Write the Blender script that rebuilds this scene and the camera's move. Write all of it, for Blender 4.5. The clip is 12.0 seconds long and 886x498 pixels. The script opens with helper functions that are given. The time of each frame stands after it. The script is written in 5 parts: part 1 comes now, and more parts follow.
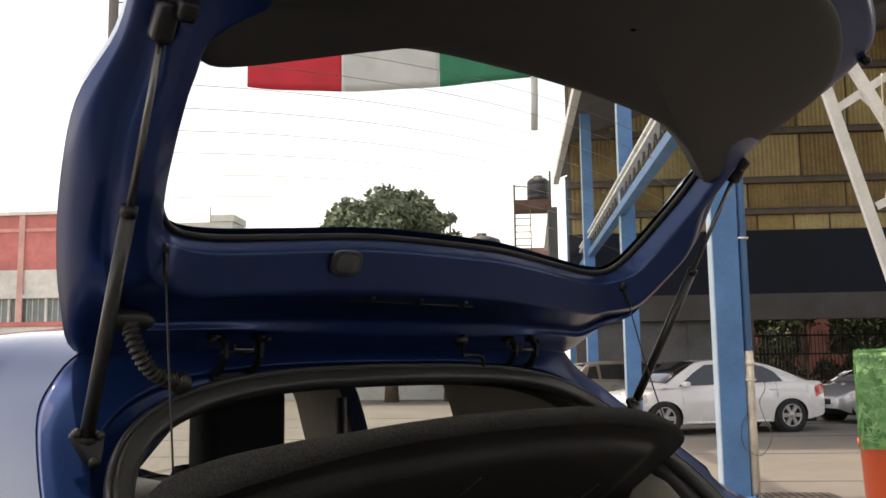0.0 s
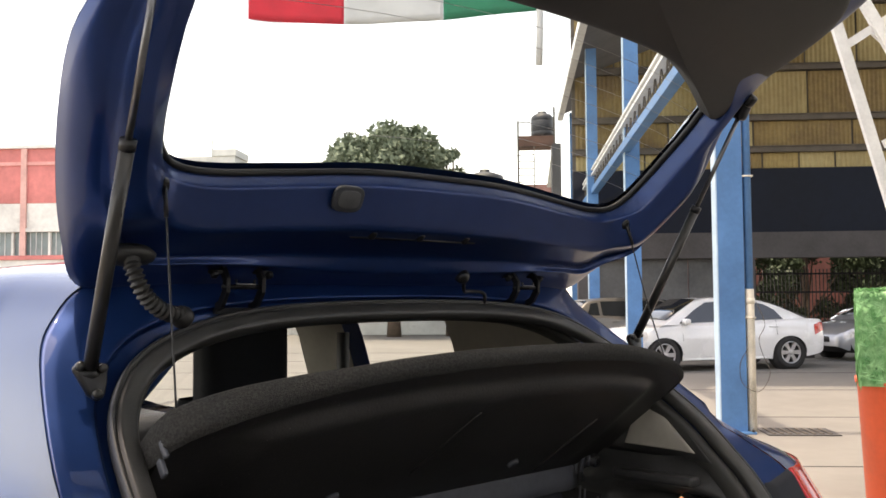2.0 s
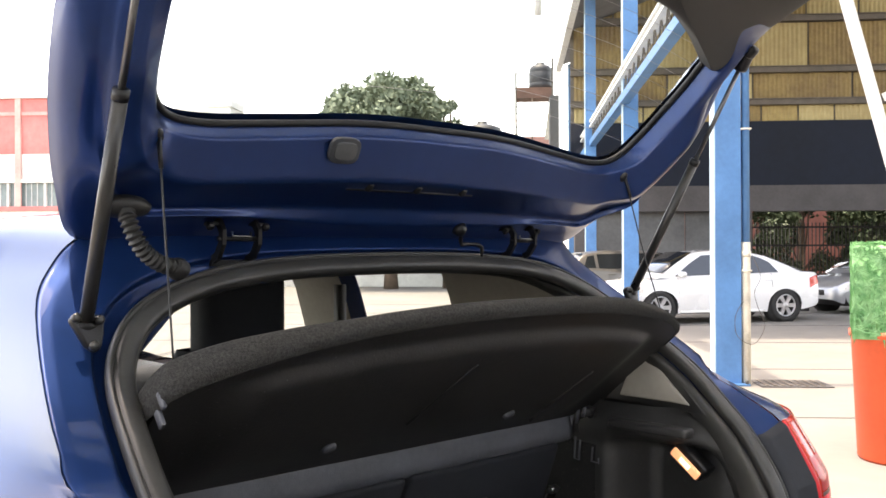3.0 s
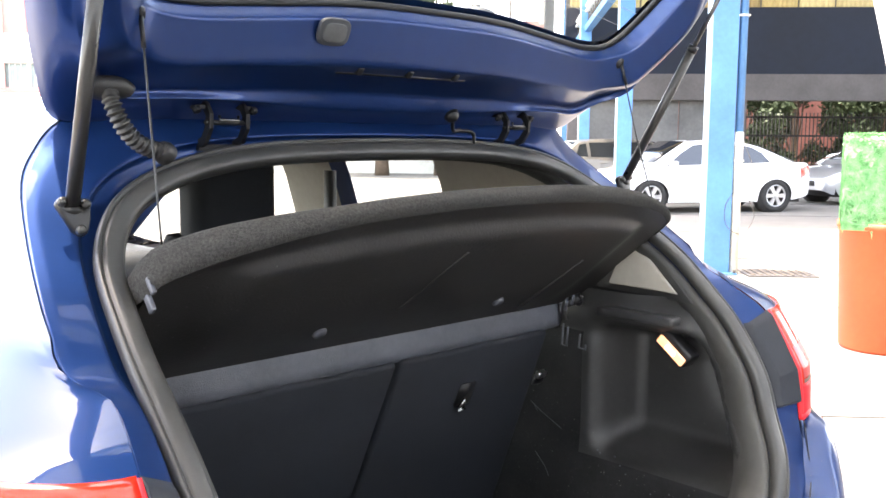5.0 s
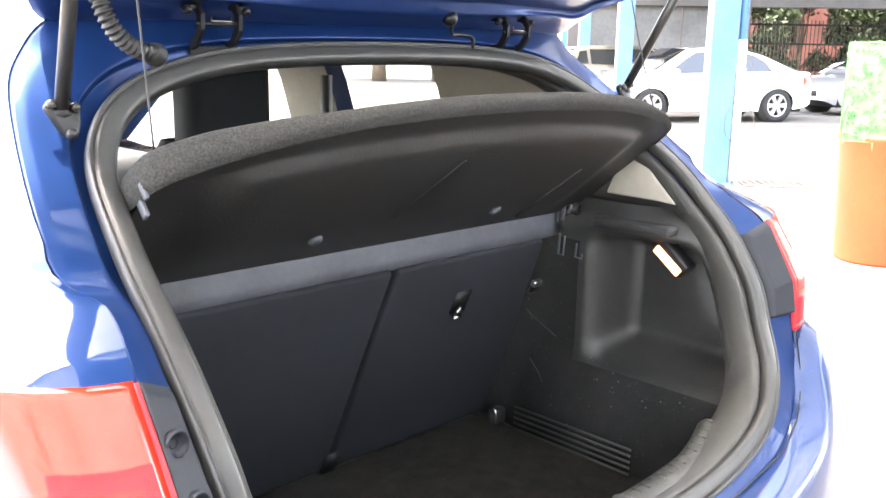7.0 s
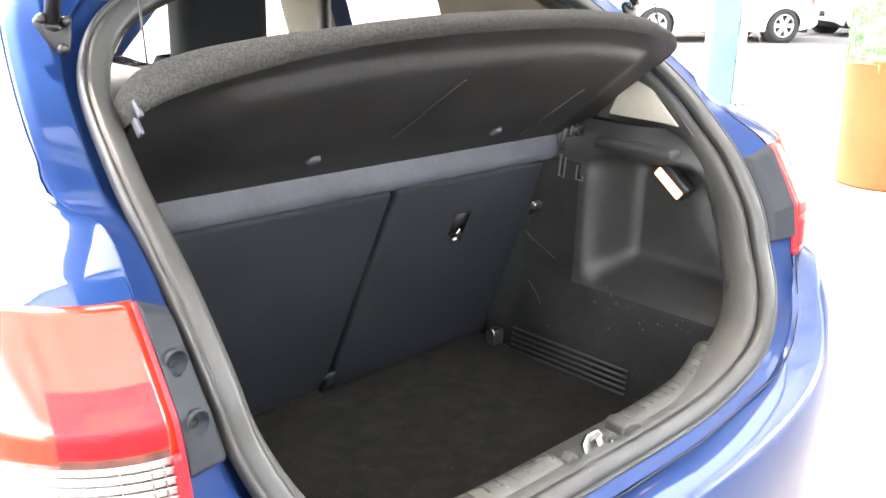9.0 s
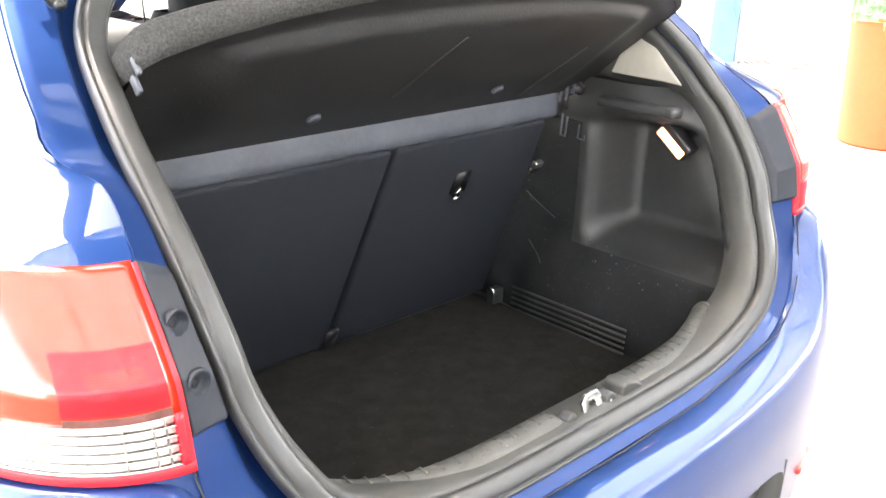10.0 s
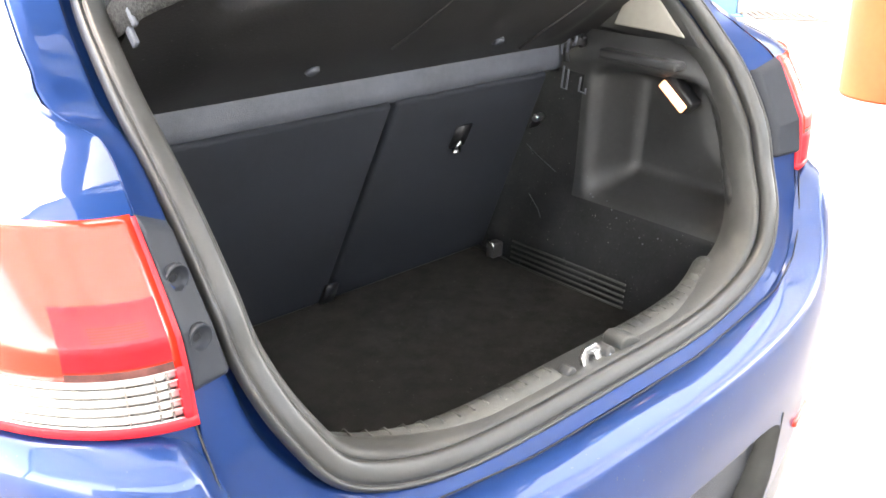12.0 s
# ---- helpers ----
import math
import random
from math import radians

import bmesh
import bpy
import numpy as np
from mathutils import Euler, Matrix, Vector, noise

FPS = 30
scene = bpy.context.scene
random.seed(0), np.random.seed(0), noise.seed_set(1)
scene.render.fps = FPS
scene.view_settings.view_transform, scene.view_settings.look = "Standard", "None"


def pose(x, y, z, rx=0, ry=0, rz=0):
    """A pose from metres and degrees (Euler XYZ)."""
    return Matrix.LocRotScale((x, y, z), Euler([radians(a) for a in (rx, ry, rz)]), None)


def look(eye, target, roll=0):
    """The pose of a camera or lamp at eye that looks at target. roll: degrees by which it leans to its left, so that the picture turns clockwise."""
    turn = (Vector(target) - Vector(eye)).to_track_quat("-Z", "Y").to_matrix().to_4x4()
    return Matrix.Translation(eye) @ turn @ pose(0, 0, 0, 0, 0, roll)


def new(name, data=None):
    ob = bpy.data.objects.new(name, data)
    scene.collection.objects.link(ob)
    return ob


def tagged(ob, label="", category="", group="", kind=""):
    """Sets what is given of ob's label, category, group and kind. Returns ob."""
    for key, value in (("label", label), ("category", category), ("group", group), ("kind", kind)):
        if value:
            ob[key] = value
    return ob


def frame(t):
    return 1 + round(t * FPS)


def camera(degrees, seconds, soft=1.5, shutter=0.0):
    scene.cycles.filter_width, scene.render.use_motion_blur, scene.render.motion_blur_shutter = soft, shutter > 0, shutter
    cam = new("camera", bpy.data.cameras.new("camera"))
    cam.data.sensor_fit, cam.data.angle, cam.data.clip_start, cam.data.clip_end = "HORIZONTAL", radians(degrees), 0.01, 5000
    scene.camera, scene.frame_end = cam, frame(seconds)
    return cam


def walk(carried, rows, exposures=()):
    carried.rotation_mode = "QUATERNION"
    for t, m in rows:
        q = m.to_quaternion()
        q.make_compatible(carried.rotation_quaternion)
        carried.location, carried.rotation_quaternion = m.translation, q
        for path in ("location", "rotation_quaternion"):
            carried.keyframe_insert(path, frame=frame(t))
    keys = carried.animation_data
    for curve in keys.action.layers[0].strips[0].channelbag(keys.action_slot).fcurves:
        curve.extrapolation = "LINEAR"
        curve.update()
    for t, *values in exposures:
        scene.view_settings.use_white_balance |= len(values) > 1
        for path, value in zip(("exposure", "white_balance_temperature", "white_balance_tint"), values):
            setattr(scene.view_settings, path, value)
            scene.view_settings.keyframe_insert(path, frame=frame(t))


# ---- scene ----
# The camera stands behind the car's left corner and tilts down into the boot.
# World: x to the car's right, y to its front, z up; the boot's lock lies at x = 0.
cam = camera(51.55, 12.0, soft=1.6)
PATH = [
    (0, -1.0084, -0.919, 1.3749, 43.61, 7.061, 0.783),
    (0.5, -1.0065, -0.9192, 1.3754, 43.605, 6.623, 0.709),
    (1, -1.0059, -0.9179, 1.3749, 43.666, 5.795, 0.73),
    (1.5, -1.0046, -0.9169, 1.3753, 43.498, 4.452, 0.521),
    (2, -1.0033, -0.9153, 1.3755, 43.401, 3.081, 0.395),
    (2.5, -1.0022, -0.9135, 1.3767, 43.441, 1.605, 0.248),
    (3, -0.9994, -0.9106, 1.3761, 43.579, 0.102, 0.226),
    (5, -0.991, -0.9017, 1.3758, 44.153, -6.938, -0.38),
    (5.5, -0.9883, -0.9002, 1.3745, 44.195, -8.263, -0.501),
    (6, -0.9869, -0.8981, 1.3757, 44.285, -9.733, -0.68),
    (6.5, -0.985, -0.8963, 1.3753, 44.357, -11.256, -0.797),
    (7, -0.983, -0.8936, 1.3747, 44.42, -12.693, -0.953),
    (9, -0.9761, -0.8878, 1.3729, 44.544, -17.629, -1.426),
    (9.5, -0.9749, -0.8859, 1.373, 44.552, -18.956, -1.577),
    (10, -0.9743, -0.8841, 1.375, 44.635, -20.278, -1.702),
    (10.5, -0.9725, -0.8829, 1.3736, 44.598, -21.354, -1.748),
    (11, -0.9733, -0.8808, 1.373, 44.707, -22.242, -1.824),
    (11.5, -0.9731, -0.8797, 1.3744, 44.794, -22.905, -1.866),
    (12, -0.9726, -0.8796, 1.3748, 44.815, -23.189, -1.863),
]
walk(cam, [(t, pose(x, y, z, 90 + pitch, 0, -yaw) @ pose(0, 0, 0, 0, 0, -roll)) for t, x, y, z, yaw, pitch, roll in PATH],
     [(0, .85, 8150, 12.5), (1.0, .97, 8150, 12.5), (2.0, 1.5, 7850, 12.5), (3.2, 2.4, 7500, 12), (5.0, 3.36, 7150, 11), (7.0, 4.06, 7250, 10.5), (9.0, 4.33, 7400, 10), (12.0, 4.18, 7450, 10)])

# ---------------------------------------------------------------- light
SUN_EL, SUN_AZ = 80.0, -40.0          # degrees; azimuth from +y towards +x
world = bpy.data.worlds.new("sky")
scene.world = world
world.use_nodes = True
wn = world.node_tree.nodes
sky = wn.new("ShaderNodeTexSky")
sky.sky_type, sky.sun_disc = "NISHITA", False
sky.sun_elevation, sky.sun_rotation = radians(SUN_EL), radians(SUN_AZ)
sky.dust_density, sky.air_density, sky.ozone_density = 4.0, 1.0, 0.2
# white haze, thickest at the horizon all round
wl_new = world.node_tree.links.new
co, sep, ab, inv, po, mu, add = [wn.new("ShaderNode" + k) for k in ("TexCoord", "SeparateXYZ", "Math", "Math", "Math", "Math", "VectorMath")]
ab.operation, inv.operation, po.operation, mu.operation, add.operation = "ABSOLUTE", "SUBTRACT", "POWER", "MULTIPLY", "ADD"
inv.inputs[0].default_value, po.inputs[1].default_value, mu.inputs[1].default_value = 1.0, 2.5, 6.0
wl_new(co.outputs["Generated"], sep.inputs[0])
wl_new(sep.outputs["Z"], ab.inputs[0])
wl_new(ab.outputs[0], inv.inputs[1])
wl_new(inv.outputs[0], po.inputs[0])
wl_new(po.outputs[0], mu.inputs[0])
wl_new(sky.outputs[0], add.inputs[0])
wl_new(mu.outputs[0], add.inputs[1])
wl_new(add.outputs[0], wn["Background"].inputs[0])
wn["Background"].inputs[1].default_value = 0.15
sun = new("sun", bpy.data.lights.new("sun", "SUN"))
sun.data.energy, sun.data.angle, sun.data.color = 1.3, radians(1.0), (1.0, 0.95, 0.87)
a, e = radians(SUN_AZ), radians(SUN_EL)
sun.matrix_world = look((math.sin(a) * math.cos(e) * 40, math.cos(a) * math.cos(e) * 40, math.sin(e) * 40), (0, 0, 0))


# ---------------------------------------------------------------- materials
def mat(name, col, rough=0.5, metal=0.0, var=0.12, scale=6.0, bump=0.0, bscale=60.0, coat=0.0, col2=None, spec=0.5, trans=0.0, alpha=1.0, emit=None, specks=0.0):
    m = bpy.data.materials.new(name)
    m.use_nodes = True
    n, l = m.node_tree.nodes, m.node_tree.links
    b = n["Principled BSDF"]
    b.inputs["Roughness"].default_value, b.inputs["Metallic"].default_value = rough, metal
    b.inputs["Coat Weight"].default_value, b.inputs["Coat Roughness"].default_value = coat, 0.03
    b.inputs["Specular IOR Level"].default_value = spec
    b.inputs["Transmission Weight"].default_value, b.inputs["Alpha"].default_value = trans, alpha
    b.inputs["Base Color"].default_value = (*col, 1)
    co = n.new("ShaderNodeTexCoord")
    if var:
        big, fine, add = n.new("ShaderNodeTexNoise"), n.new("ShaderNodeTexNoise"), n.new("ShaderNodeMath")
        big.inputs["Scale"].default_value, fine.inputs["Scale"].default_value = scale, scale * 9
        big.inputs["Detail"].default_value = 6
        add.operation = "MULTIPLY_ADD"
        add.inputs[1].default_value = 0.35
        l.new(co.outputs["Object"], big.inputs["Vector"])
        l.new(co.outputs["Object"], fine.inputs["Vector"])
        l.new(fine.outputs["Fac"], add.inputs[0])
        l.new(big.outputs["Fac"], add.inputs[2])
        ramp = n.new("ShaderNodeValToRGB")
        ramp.color_ramp.elements[0].position, ramp.color_ramp.elements[1].position = 0.4, 0.95
        c2 = col2 or tuple(min(1, c * (1 + var * 2)) for c in col)
        c1 = col if col2 else tuple(c * (1 - var) for c in col)
        ramp.color_ramp.elements[0].color, ramp.color_ramp.elements[1].color = (*c1, 1), (*c2, 1)
        l.new(add.outputs[0], ramp.inputs[0])
        l.new(ramp.outputs[0], b.inputs["Base Color"])
        rr = n.new("ShaderNodeMapRange")
        rr.inputs["To Min"].default_value, rr.inputs["To Max"].default_value = max(0, rough - 0.07), min(1, rough + 0.1)
        l.new(big.outputs["Fac"], rr.inputs["Value"])
        l.new(rr.outputs[0], b.inputs["Roughness"])
    if specks:      # pale dust specks and rubbed marks
        sp, dust, spr, mix = n.new("ShaderNodeTexNoise"), n.new("ShaderNodeTexNoise"), n.new("ShaderNodeValToRGB"), n.new("ShaderNodeMixRGB")
        mul = n.new("ShaderNodeMath")
        mul.operation = "MULTIPLY"
        sp.inputs["Scale"].default_value, dust.inputs["Scale"].default_value = 210.0, 7.0
        spr.color_ramp.elements[0].position, spr.color_ramp.elements[1].position = 0.70, 0.76
        l.new(co.outputs["Object"], sp.inputs["Vector"])
        l.new(co.outputs["Object"], dust.inputs["Vector"])
        l.new(sp.outputs["Fac"], spr.inputs[0])
        l.new(spr.outputs[0], mul.inputs[0])
        l.new(dust.outputs["Fac"], mul.inputs[1])
        mix.inputs[2].default_value = (specks, specks, specks * .95, 1)
        l.new(mul.outputs[0], mix.inputs[0])
        l.new(b.inputs["Base Color"].links[0].from_socket, mix.inputs[1])
        l.new(mix.outputs[0], b.inputs["Base Color"])
    if bump:
        bn, bp = n.new("ShaderNodeTexNoise"), n.new("ShaderNodeBump")
        bn.inputs["Scale"].default_value, bn.inputs["Detail"].default_value = bscale, 4
        bp.inputs["Strength"].default_value, bp.inputs["Distance"].default_value = bump, 0.004
        l.new(co.outputs["Object"], bn.inputs["Vector"])
        l.new(bn.outputs["Fac"], bp.inputs["Height"])
        l.new(bp.outputs[0], b.inputs["Normal"])
    if emit:
        b.inputs["Emission Color"].default_value, b.inputs["Emission Strength"].default_value = (*emit[:3], 1), emit[3]
    return m


BLUE = mat("blue metallic paint", (0.002, 0.024, 0.108), 0.45, 0.2, 0.05, 3, coat=1.0, spec=0.15)
BUMPERBLUE = mat("dusty blue bumper paint", (0.004, 0.028, 0.120), 0.36, 0.35, 0.12, 3, coat=0.9, spec=0.4, specks=0.10)
BLUEIN = mat("glossy blue frame paint", (0.006, 0.027, 0.112), 0.42, 0.45, 0.10, 5, coat=0.3, spec=0.15, bump=0.01, bscale=500)
GATEBLUE = mat("navy tailgate paint", (0.009, 0.032, 0.128), 0.32, 0.5, 0.10, 5, coat=0.45, spec=0.2, bump=0.008, bscale=500)
GATEBLUE.node_tree.nodes["Principled BSDF"].inputs["Coat Roughness"].default_value = 0.10
GATEBLUE.node_tree.nodes["Principled BSDF"].inputs["Coat IOR"].default_value = 1.6
SEAL = mat("dark grey rubber seal", (0.030, 0.030, 0.029), 0.35, 0, 0.2, 14, bump=0.06, bscale=200, spec=0.5)
CHARCOAL = mat("charcoal grained plastic", (0.027, 0.027, 0.028), 0.46, 0, 0.25, 8, bump=0.3, bscale=700)
LIPGREY = mat("grey grained plastic", (0.060, 0.064, 0.076), 0.5, 0, 0.25, 10, bump=0.3, bscale=600)
CARPET = mat("dark grey boot carpet", (0.0245, 0.023, 0.021), 0.95, 0, 0.3, 30, bump=1.0, bscale=1100, spec=0.1, specks=0.14)
FELT = mat("speckled black felt", (0.020, 0.020, 0.020), 0.95, 0, 0.5, 320, bump=1.0, bscale=700, spec=0.15, col2=(0.075, 0.074, 0.071))
SHELFUNDER = mat("black pressed fibre board", (0.014, 0.0135, 0.0135), 0.48, 0, 0.4, 12, bump=0.12, bscale=260, spec=0.5, specks=0.16)
SEATBACK = mat("dark blue-grey seat back board", (0.013, 0.015, 0.020), 0.75, 0, 0.2, 6, bump=0.4, bscale=800, spec=0.3, specks=0.05)
SILLGREY = mat("scuffed grey plastic sill", (0.050, 0.050, 0.046), 0.5, 0, 0.35, 16, bump=0.35, bscale=500, specks=0.3)
LINING = mat("black grained boot lining", (0.022, 0.022, 0.022), 0.42, 0, 0.3, 9, bump=0.25, bscale=700, specks=0.12)
# matter, dustier copy of the lining, its colour lowered for the shade below the bay
LININGSHADE = mat("matt black boot lining darkened as shade", (0.0150, 0.0150, 0.0155), 0.75, 0, 0.35, 14, bump=0.5, bscale=900, spec=0.22, specks=0.30)
STRUT = mat("dark grey strut paint", (0.045, 0.044, 0.042), 0.28, 0.4, 0.15, 20)
TRIMGREY = mat("grey opening trim plastic", (0.034, 0.034, 0.032), 0.5, 0, 0.25, 10, bump=0.3, bscale=700)
SIDECOVER = mat("blue-black lamp side plastic", (0.019, 0.022, 0.029), 0.48, 0, 0.15, 10, bump=0.12, bscale=800, spec=0.25)
BEIGE = mat("warm grey pillar trim", (0.33, 0.31, 0.27), 0.7, 0, 0.1, 6, bump=0.2, bscale=500)
BLACK = mat("satin black metal", (0.012, 0.012, 0.013), 0.35, 0.3, 0.2, 20)
STEEL = mat("bright zinc steel", (0.6, 0.6, 0.6), 0.25, 1.0, 0.15, 30)
RODSTEEL = mat("grey strut steel", (0.18, 0.18, 0.18), 0.3, 0.9, 0.15, 20)


def clear_glass(name, tint):
    """Thin flat glass: light passes straight on, and the surface mirrors more at a slant."""
    m = bpy.data.materials.new(name)
    m.use_nodes = True
    n, l = m.node_tree.nodes, m.node_tree.links
    n.remove(n["Principled BSDF"])
    t, gl, mix, lw, po, ma = [n.new("ShaderNode" + k) for k in ("BsdfTransparent", "BsdfGlossy", "MixShader", "LayerWeight", "Math", "Math")]
    t.inputs[0].default_value, gl.inputs["Roughness"].default_value = (*tint, 1), 0.01
    lw.inputs["Blend"].default_value = 0.5
    po.operation, ma.operation = "POWER", "MULTIPLY_ADD"
    po.inputs[1].default_value, ma.inputs[1].default_value, ma.inputs[2].default_value = 5.0, 0.85, 0.04
    l.new(lw.outputs["Facing"], po.inputs[0])
    l.new(po.outputs[0], ma.inputs[0])
    l.new(ma.outputs[0], mix.inputs[0])
    l.new(t.outputs[0], mix.inputs[1])
    l.new(gl.outputs[0], mix.inputs[2])
    l.new(mix.outputs[0], n["Material Output"].inputs["Surface"])
    return m


GLASS = clear_glass("tinted car glass", (0.86, 0.90, 0.88))
REDLENS = mat("red lamp lens", (0.50, 0.026, 0.010), 0.16, 0, 0.1, 4, coat=0.5)
CLEARLENS = mat("clear ribbed lamp lens", (0.62, 0.60, 0.57), 0.12, 0.4, 0.15, 20, coat=1.0)
LAMPBED = mat("brownish lamp reflector", (0.24, 0.21, 0.19), 0.25, 0.5, 0.3, 30, coat=0.6)
RIMRED = mat("bright red lamp rim", (0.62, 0.02, 0.03), 0.3, 0, 0.08, 6, spec=0.3)
DEEPRED = mat("deep red lamp chamber", (0.36, 0.004, 0.010), 0.3, 0, 0.25, 90, spec=0.3, coat=0.25)
SMOKE = mat("smoky brown lamp band", (0.10, 0.035, 0.03), 0.3, 0, 0.4, 60, coat=0.2)
RED = mat("red reflector plastic", (0.6, 0.03, 0.02), 0.2, 0, 0.1, 10, coat=0.5)
LAMPGLOW = mat("lit boot lamp", (0.9, 0.55, 0.3), 0.3, 0, 0, emit=(1.0, 0.40, 0.20, 0.20))
BULB = mat("glowing lamp filament window", (0.95, 0.8, 0.6), 0.3, 0, 0, emit=(1.0, 0.72, 0.45, 0.9))
TYRE = mat("black tyre rubber", (0.02, 0.02, 0.02), 0.85, 0, 0.3, 12, bump=0.3, bscale=90)
ALLOY = mat("silver alloy", (0.55, 0.55, 0.56), 0.3, 0.8, 0.1, 12)
WHITECAR = mat("white car paint", (0.80, 0.80, 0.79), 0.25, 0, 0.04, 2, coat=1.0)
SILVERCAR = mat("silver car paint", (0.42, 0.43, 0.45), 0.3, 0.5, 0.05, 2, coat=1.0)
BEIGECAR = mat("beige-grey car paint", (0.115, 0.105, 0.09), 0.4, 0.4, 0.08, 2, coat=0.5)
DARKGLASS = mat("dark car window", (0.012, 0.014, 0.015), 0.05, 0, 0.1, 3, coat=1.0)
CONCRETE = mat("worn pale concrete", (0.165, 0.153, 0.138), 0.9, 0, 0.18, 0.35, bump=0.4, bscale=14, col2=(0.235, 0.222, 0.20))
POSTBLUE = mat("sky blue post paint", (0.07, 0.19, 0.40), 0.5, 0, 0.15, 2.5, bump=0.1, bscale=40)
PIPEWHITE = mat("cream pipe paint", (0.6, 0.56, 0.47), 0.6, 0, 0.2, 6)
WHITESTEEL = mat("white painted steel", (0.72, 0.72, 0.70), 0.5, 0, 0.12, 4)
NAVY = mat("dark navy painted sheet", (0.006, 0.009, 0.018), 0.7, 0, 0.2, 0.6, spec=0.25)
GREYBEAM = mat("grey concrete beam", (0.065, 0.060, 0.060), 0.85, 0, 0.2, 1.5)
BROWN = mat("brown steel girt", (0.09, 0.075, 0.06), 0.7, 0, 0.2, 3)
REDWALL = mat("weathered red wall paint", (0.50, 0.17, 0.155), 0.85, 0, 0.25, 0.6)
WHITEWALL = mat("weathered white wall paint", (0.62, 0.61, 0.57), 0.85, 0, 0.2, 0.7)
LEAF = mat("dusty green leaves", (0.12, 0.15, 0.10), 0.7, 0, 0.35, 1.5, col2=(0.21, 0.245, 0.17), spec=0.3)
# darker copy of the leaf green, with the shade put into its colour
LEAFSHADED = mat("shaded dark green leaves", (0.018, 0.032, 0.014), 0.6, 0, 0.4, 1.5, col2=(0.06, 0.085, 0.04), spec=0.3)
BARK = mat("brown bark", (0.10, 0.07, 0.05), 0.9, 0, 0.3, 6, bump=0.6, bscale=30)
TANKBLACK = mat("black water tank plastic", (0.03, 0.032, 0.036), 0.5, 0, 0.2, 2)
ORANGE = mat("orange planter plastic", (0.66, 0.095, 0.032), 0.45, 0, 0.10, 3)
GRASSGREEN = mat("artificial grass green", (0.06, 0.25, 0.07), 0.42, 0, 0.3, 20, col2=(0.34, 0.60, 0.30))
CLOTHRED = mat("red cloth", (0.62, 0.03, 0.05), 0.85, 0, 0.1, 5)
CLOTHWHITE = mat("white cloth", (0.62, 0.62, 0.61), 0.85, 0, 0.08, 5)
CLOTHGREEN = mat("green cloth", (0.02, 0.20, 0.11), 0.85, 0, 0.1, 5)


# ---------------------------------------------------------------- mesh helpers
def part(name, bm, material, parent=None, label="", smooth=True, kind=""):
    me = bpy.data.meshes.new(name)
    bmesh.ops.recalc_face_normals(bm, faces=bm.faces)
    bm.to_mesh(me)
    bm.free()
    for p in me.polygons:
        p.use_smooth = smooth
    me.materials.append(material)
    ob = new(name, me)
    if parent:
        ob.parent = parent
    if label or kind:
        tagged(ob, label, kind=kind)
    return ob


def thing(name, label, category, at=(0, 0, 0), rz=0, group="", kind=""):
    ob = tagged(new(name), label, category, group, kind)
    ob.matrix_world = pose(*at, 0, 0, rz)
    return ob


def soft_edges(ob, width=0.004, segments=2, angle=35):
    b = ob.modifiers.new("bevel", "BEVEL")
    b.width, b.segments, b.limit_method, b.angle_limit = width, segments, "ANGLE", radians(angle)
    return ob


def thick(ob, t, offset=-1):
    s = ob.modifiers.new("thickness", "SOLIDIFY")
    s.thickness, s.offset = t, offset
    return ob


def subdiv(ob, n=1):
    s = ob.modifiers.new("smooth", "SUBSURF")
    s.levels = s.render_levels = n
    return ob


def box(bm, x0, x1, y0, y1, z0, z1, m=Matrix()):
    vs = [bm.verts.new(m @ Vector((x, y, z))) for x in (x0, x1) for y in (y0, y1) for z in (z0, z1)]
    for f in ((0, 1, 3, 2), (4, 6, 7, 5), (0, 4, 5, 1), (2, 3, 7, 6), (0, 2, 6, 4), (1, 5, 7, 3)):
        bm.faces.new([vs[i] for i in f])
    return bm


def bx(*a, m=Matrix()):
    return box(bmesh.new(), *a, m=m)


def grid(rows, closed=False, skip=()):
    """A sheet through rows of points; skip holds (row, column) of faces left open."""
    bm = bmesh.new()
    vs = [[bm.verts.new(p) for p in r] for r in rows]
    for i in range(len(vs) - 1):
        n = len(vs[i])
        for j in range(n if closed else n - 1):
            if (i, j) in skip:
                continue
            k = (j + 1) % n
            bm.faces.new((vs[i][j], vs[i][k], vs[i + 1][k], vs[i + 1][j]))
    return bm


def smooth_line(points, n, closed=False):
    """n points along a Catmull-Rom line through the points, evenly by length."""
    P = [Vector(p) for p in points]
    c = len(P)
    seg = c if closed else c - 1
    out = []
    for i in range(seg):
        p1, p2 = P[i], P[(i + 1) % c]
        p0 = P[i - 1] if (closed or i > 0) else p1 * 2 - p2
        p3 = P[(i + 2) % c] if (closed or i + 2 < c) else p2 * 2 - p1
        for s in range(24):
            t = s / 24
            out.append(0.5 * ((2 * p1) + (p2 - p0) * t + (2 * p0 - 5 * p1 + 4 * p2 - p3) * t * t + (3 * p1 - p0 - 3 * p2 + p3) * t ** 3))
    out.append(P[0].copy() if closed else P[-1].copy())
    d = [0.0]
    for i in range(1, len(out)):
        d.append(d[-1] + (out[i] - out[i - 1]).length)
    res, k = [], 0
    m = n if closed else n - 1
    for i in range(n):
        w = d[-1] * i / m
        while k < len(d) - 2 and d[k + 1] < w:
            k += 1
        u = (w - d[k]) / max(1e-9, d[k + 1] - d[k])
        res.append(out[k].lerp(out[k + 1], min(1, u)))
    return res


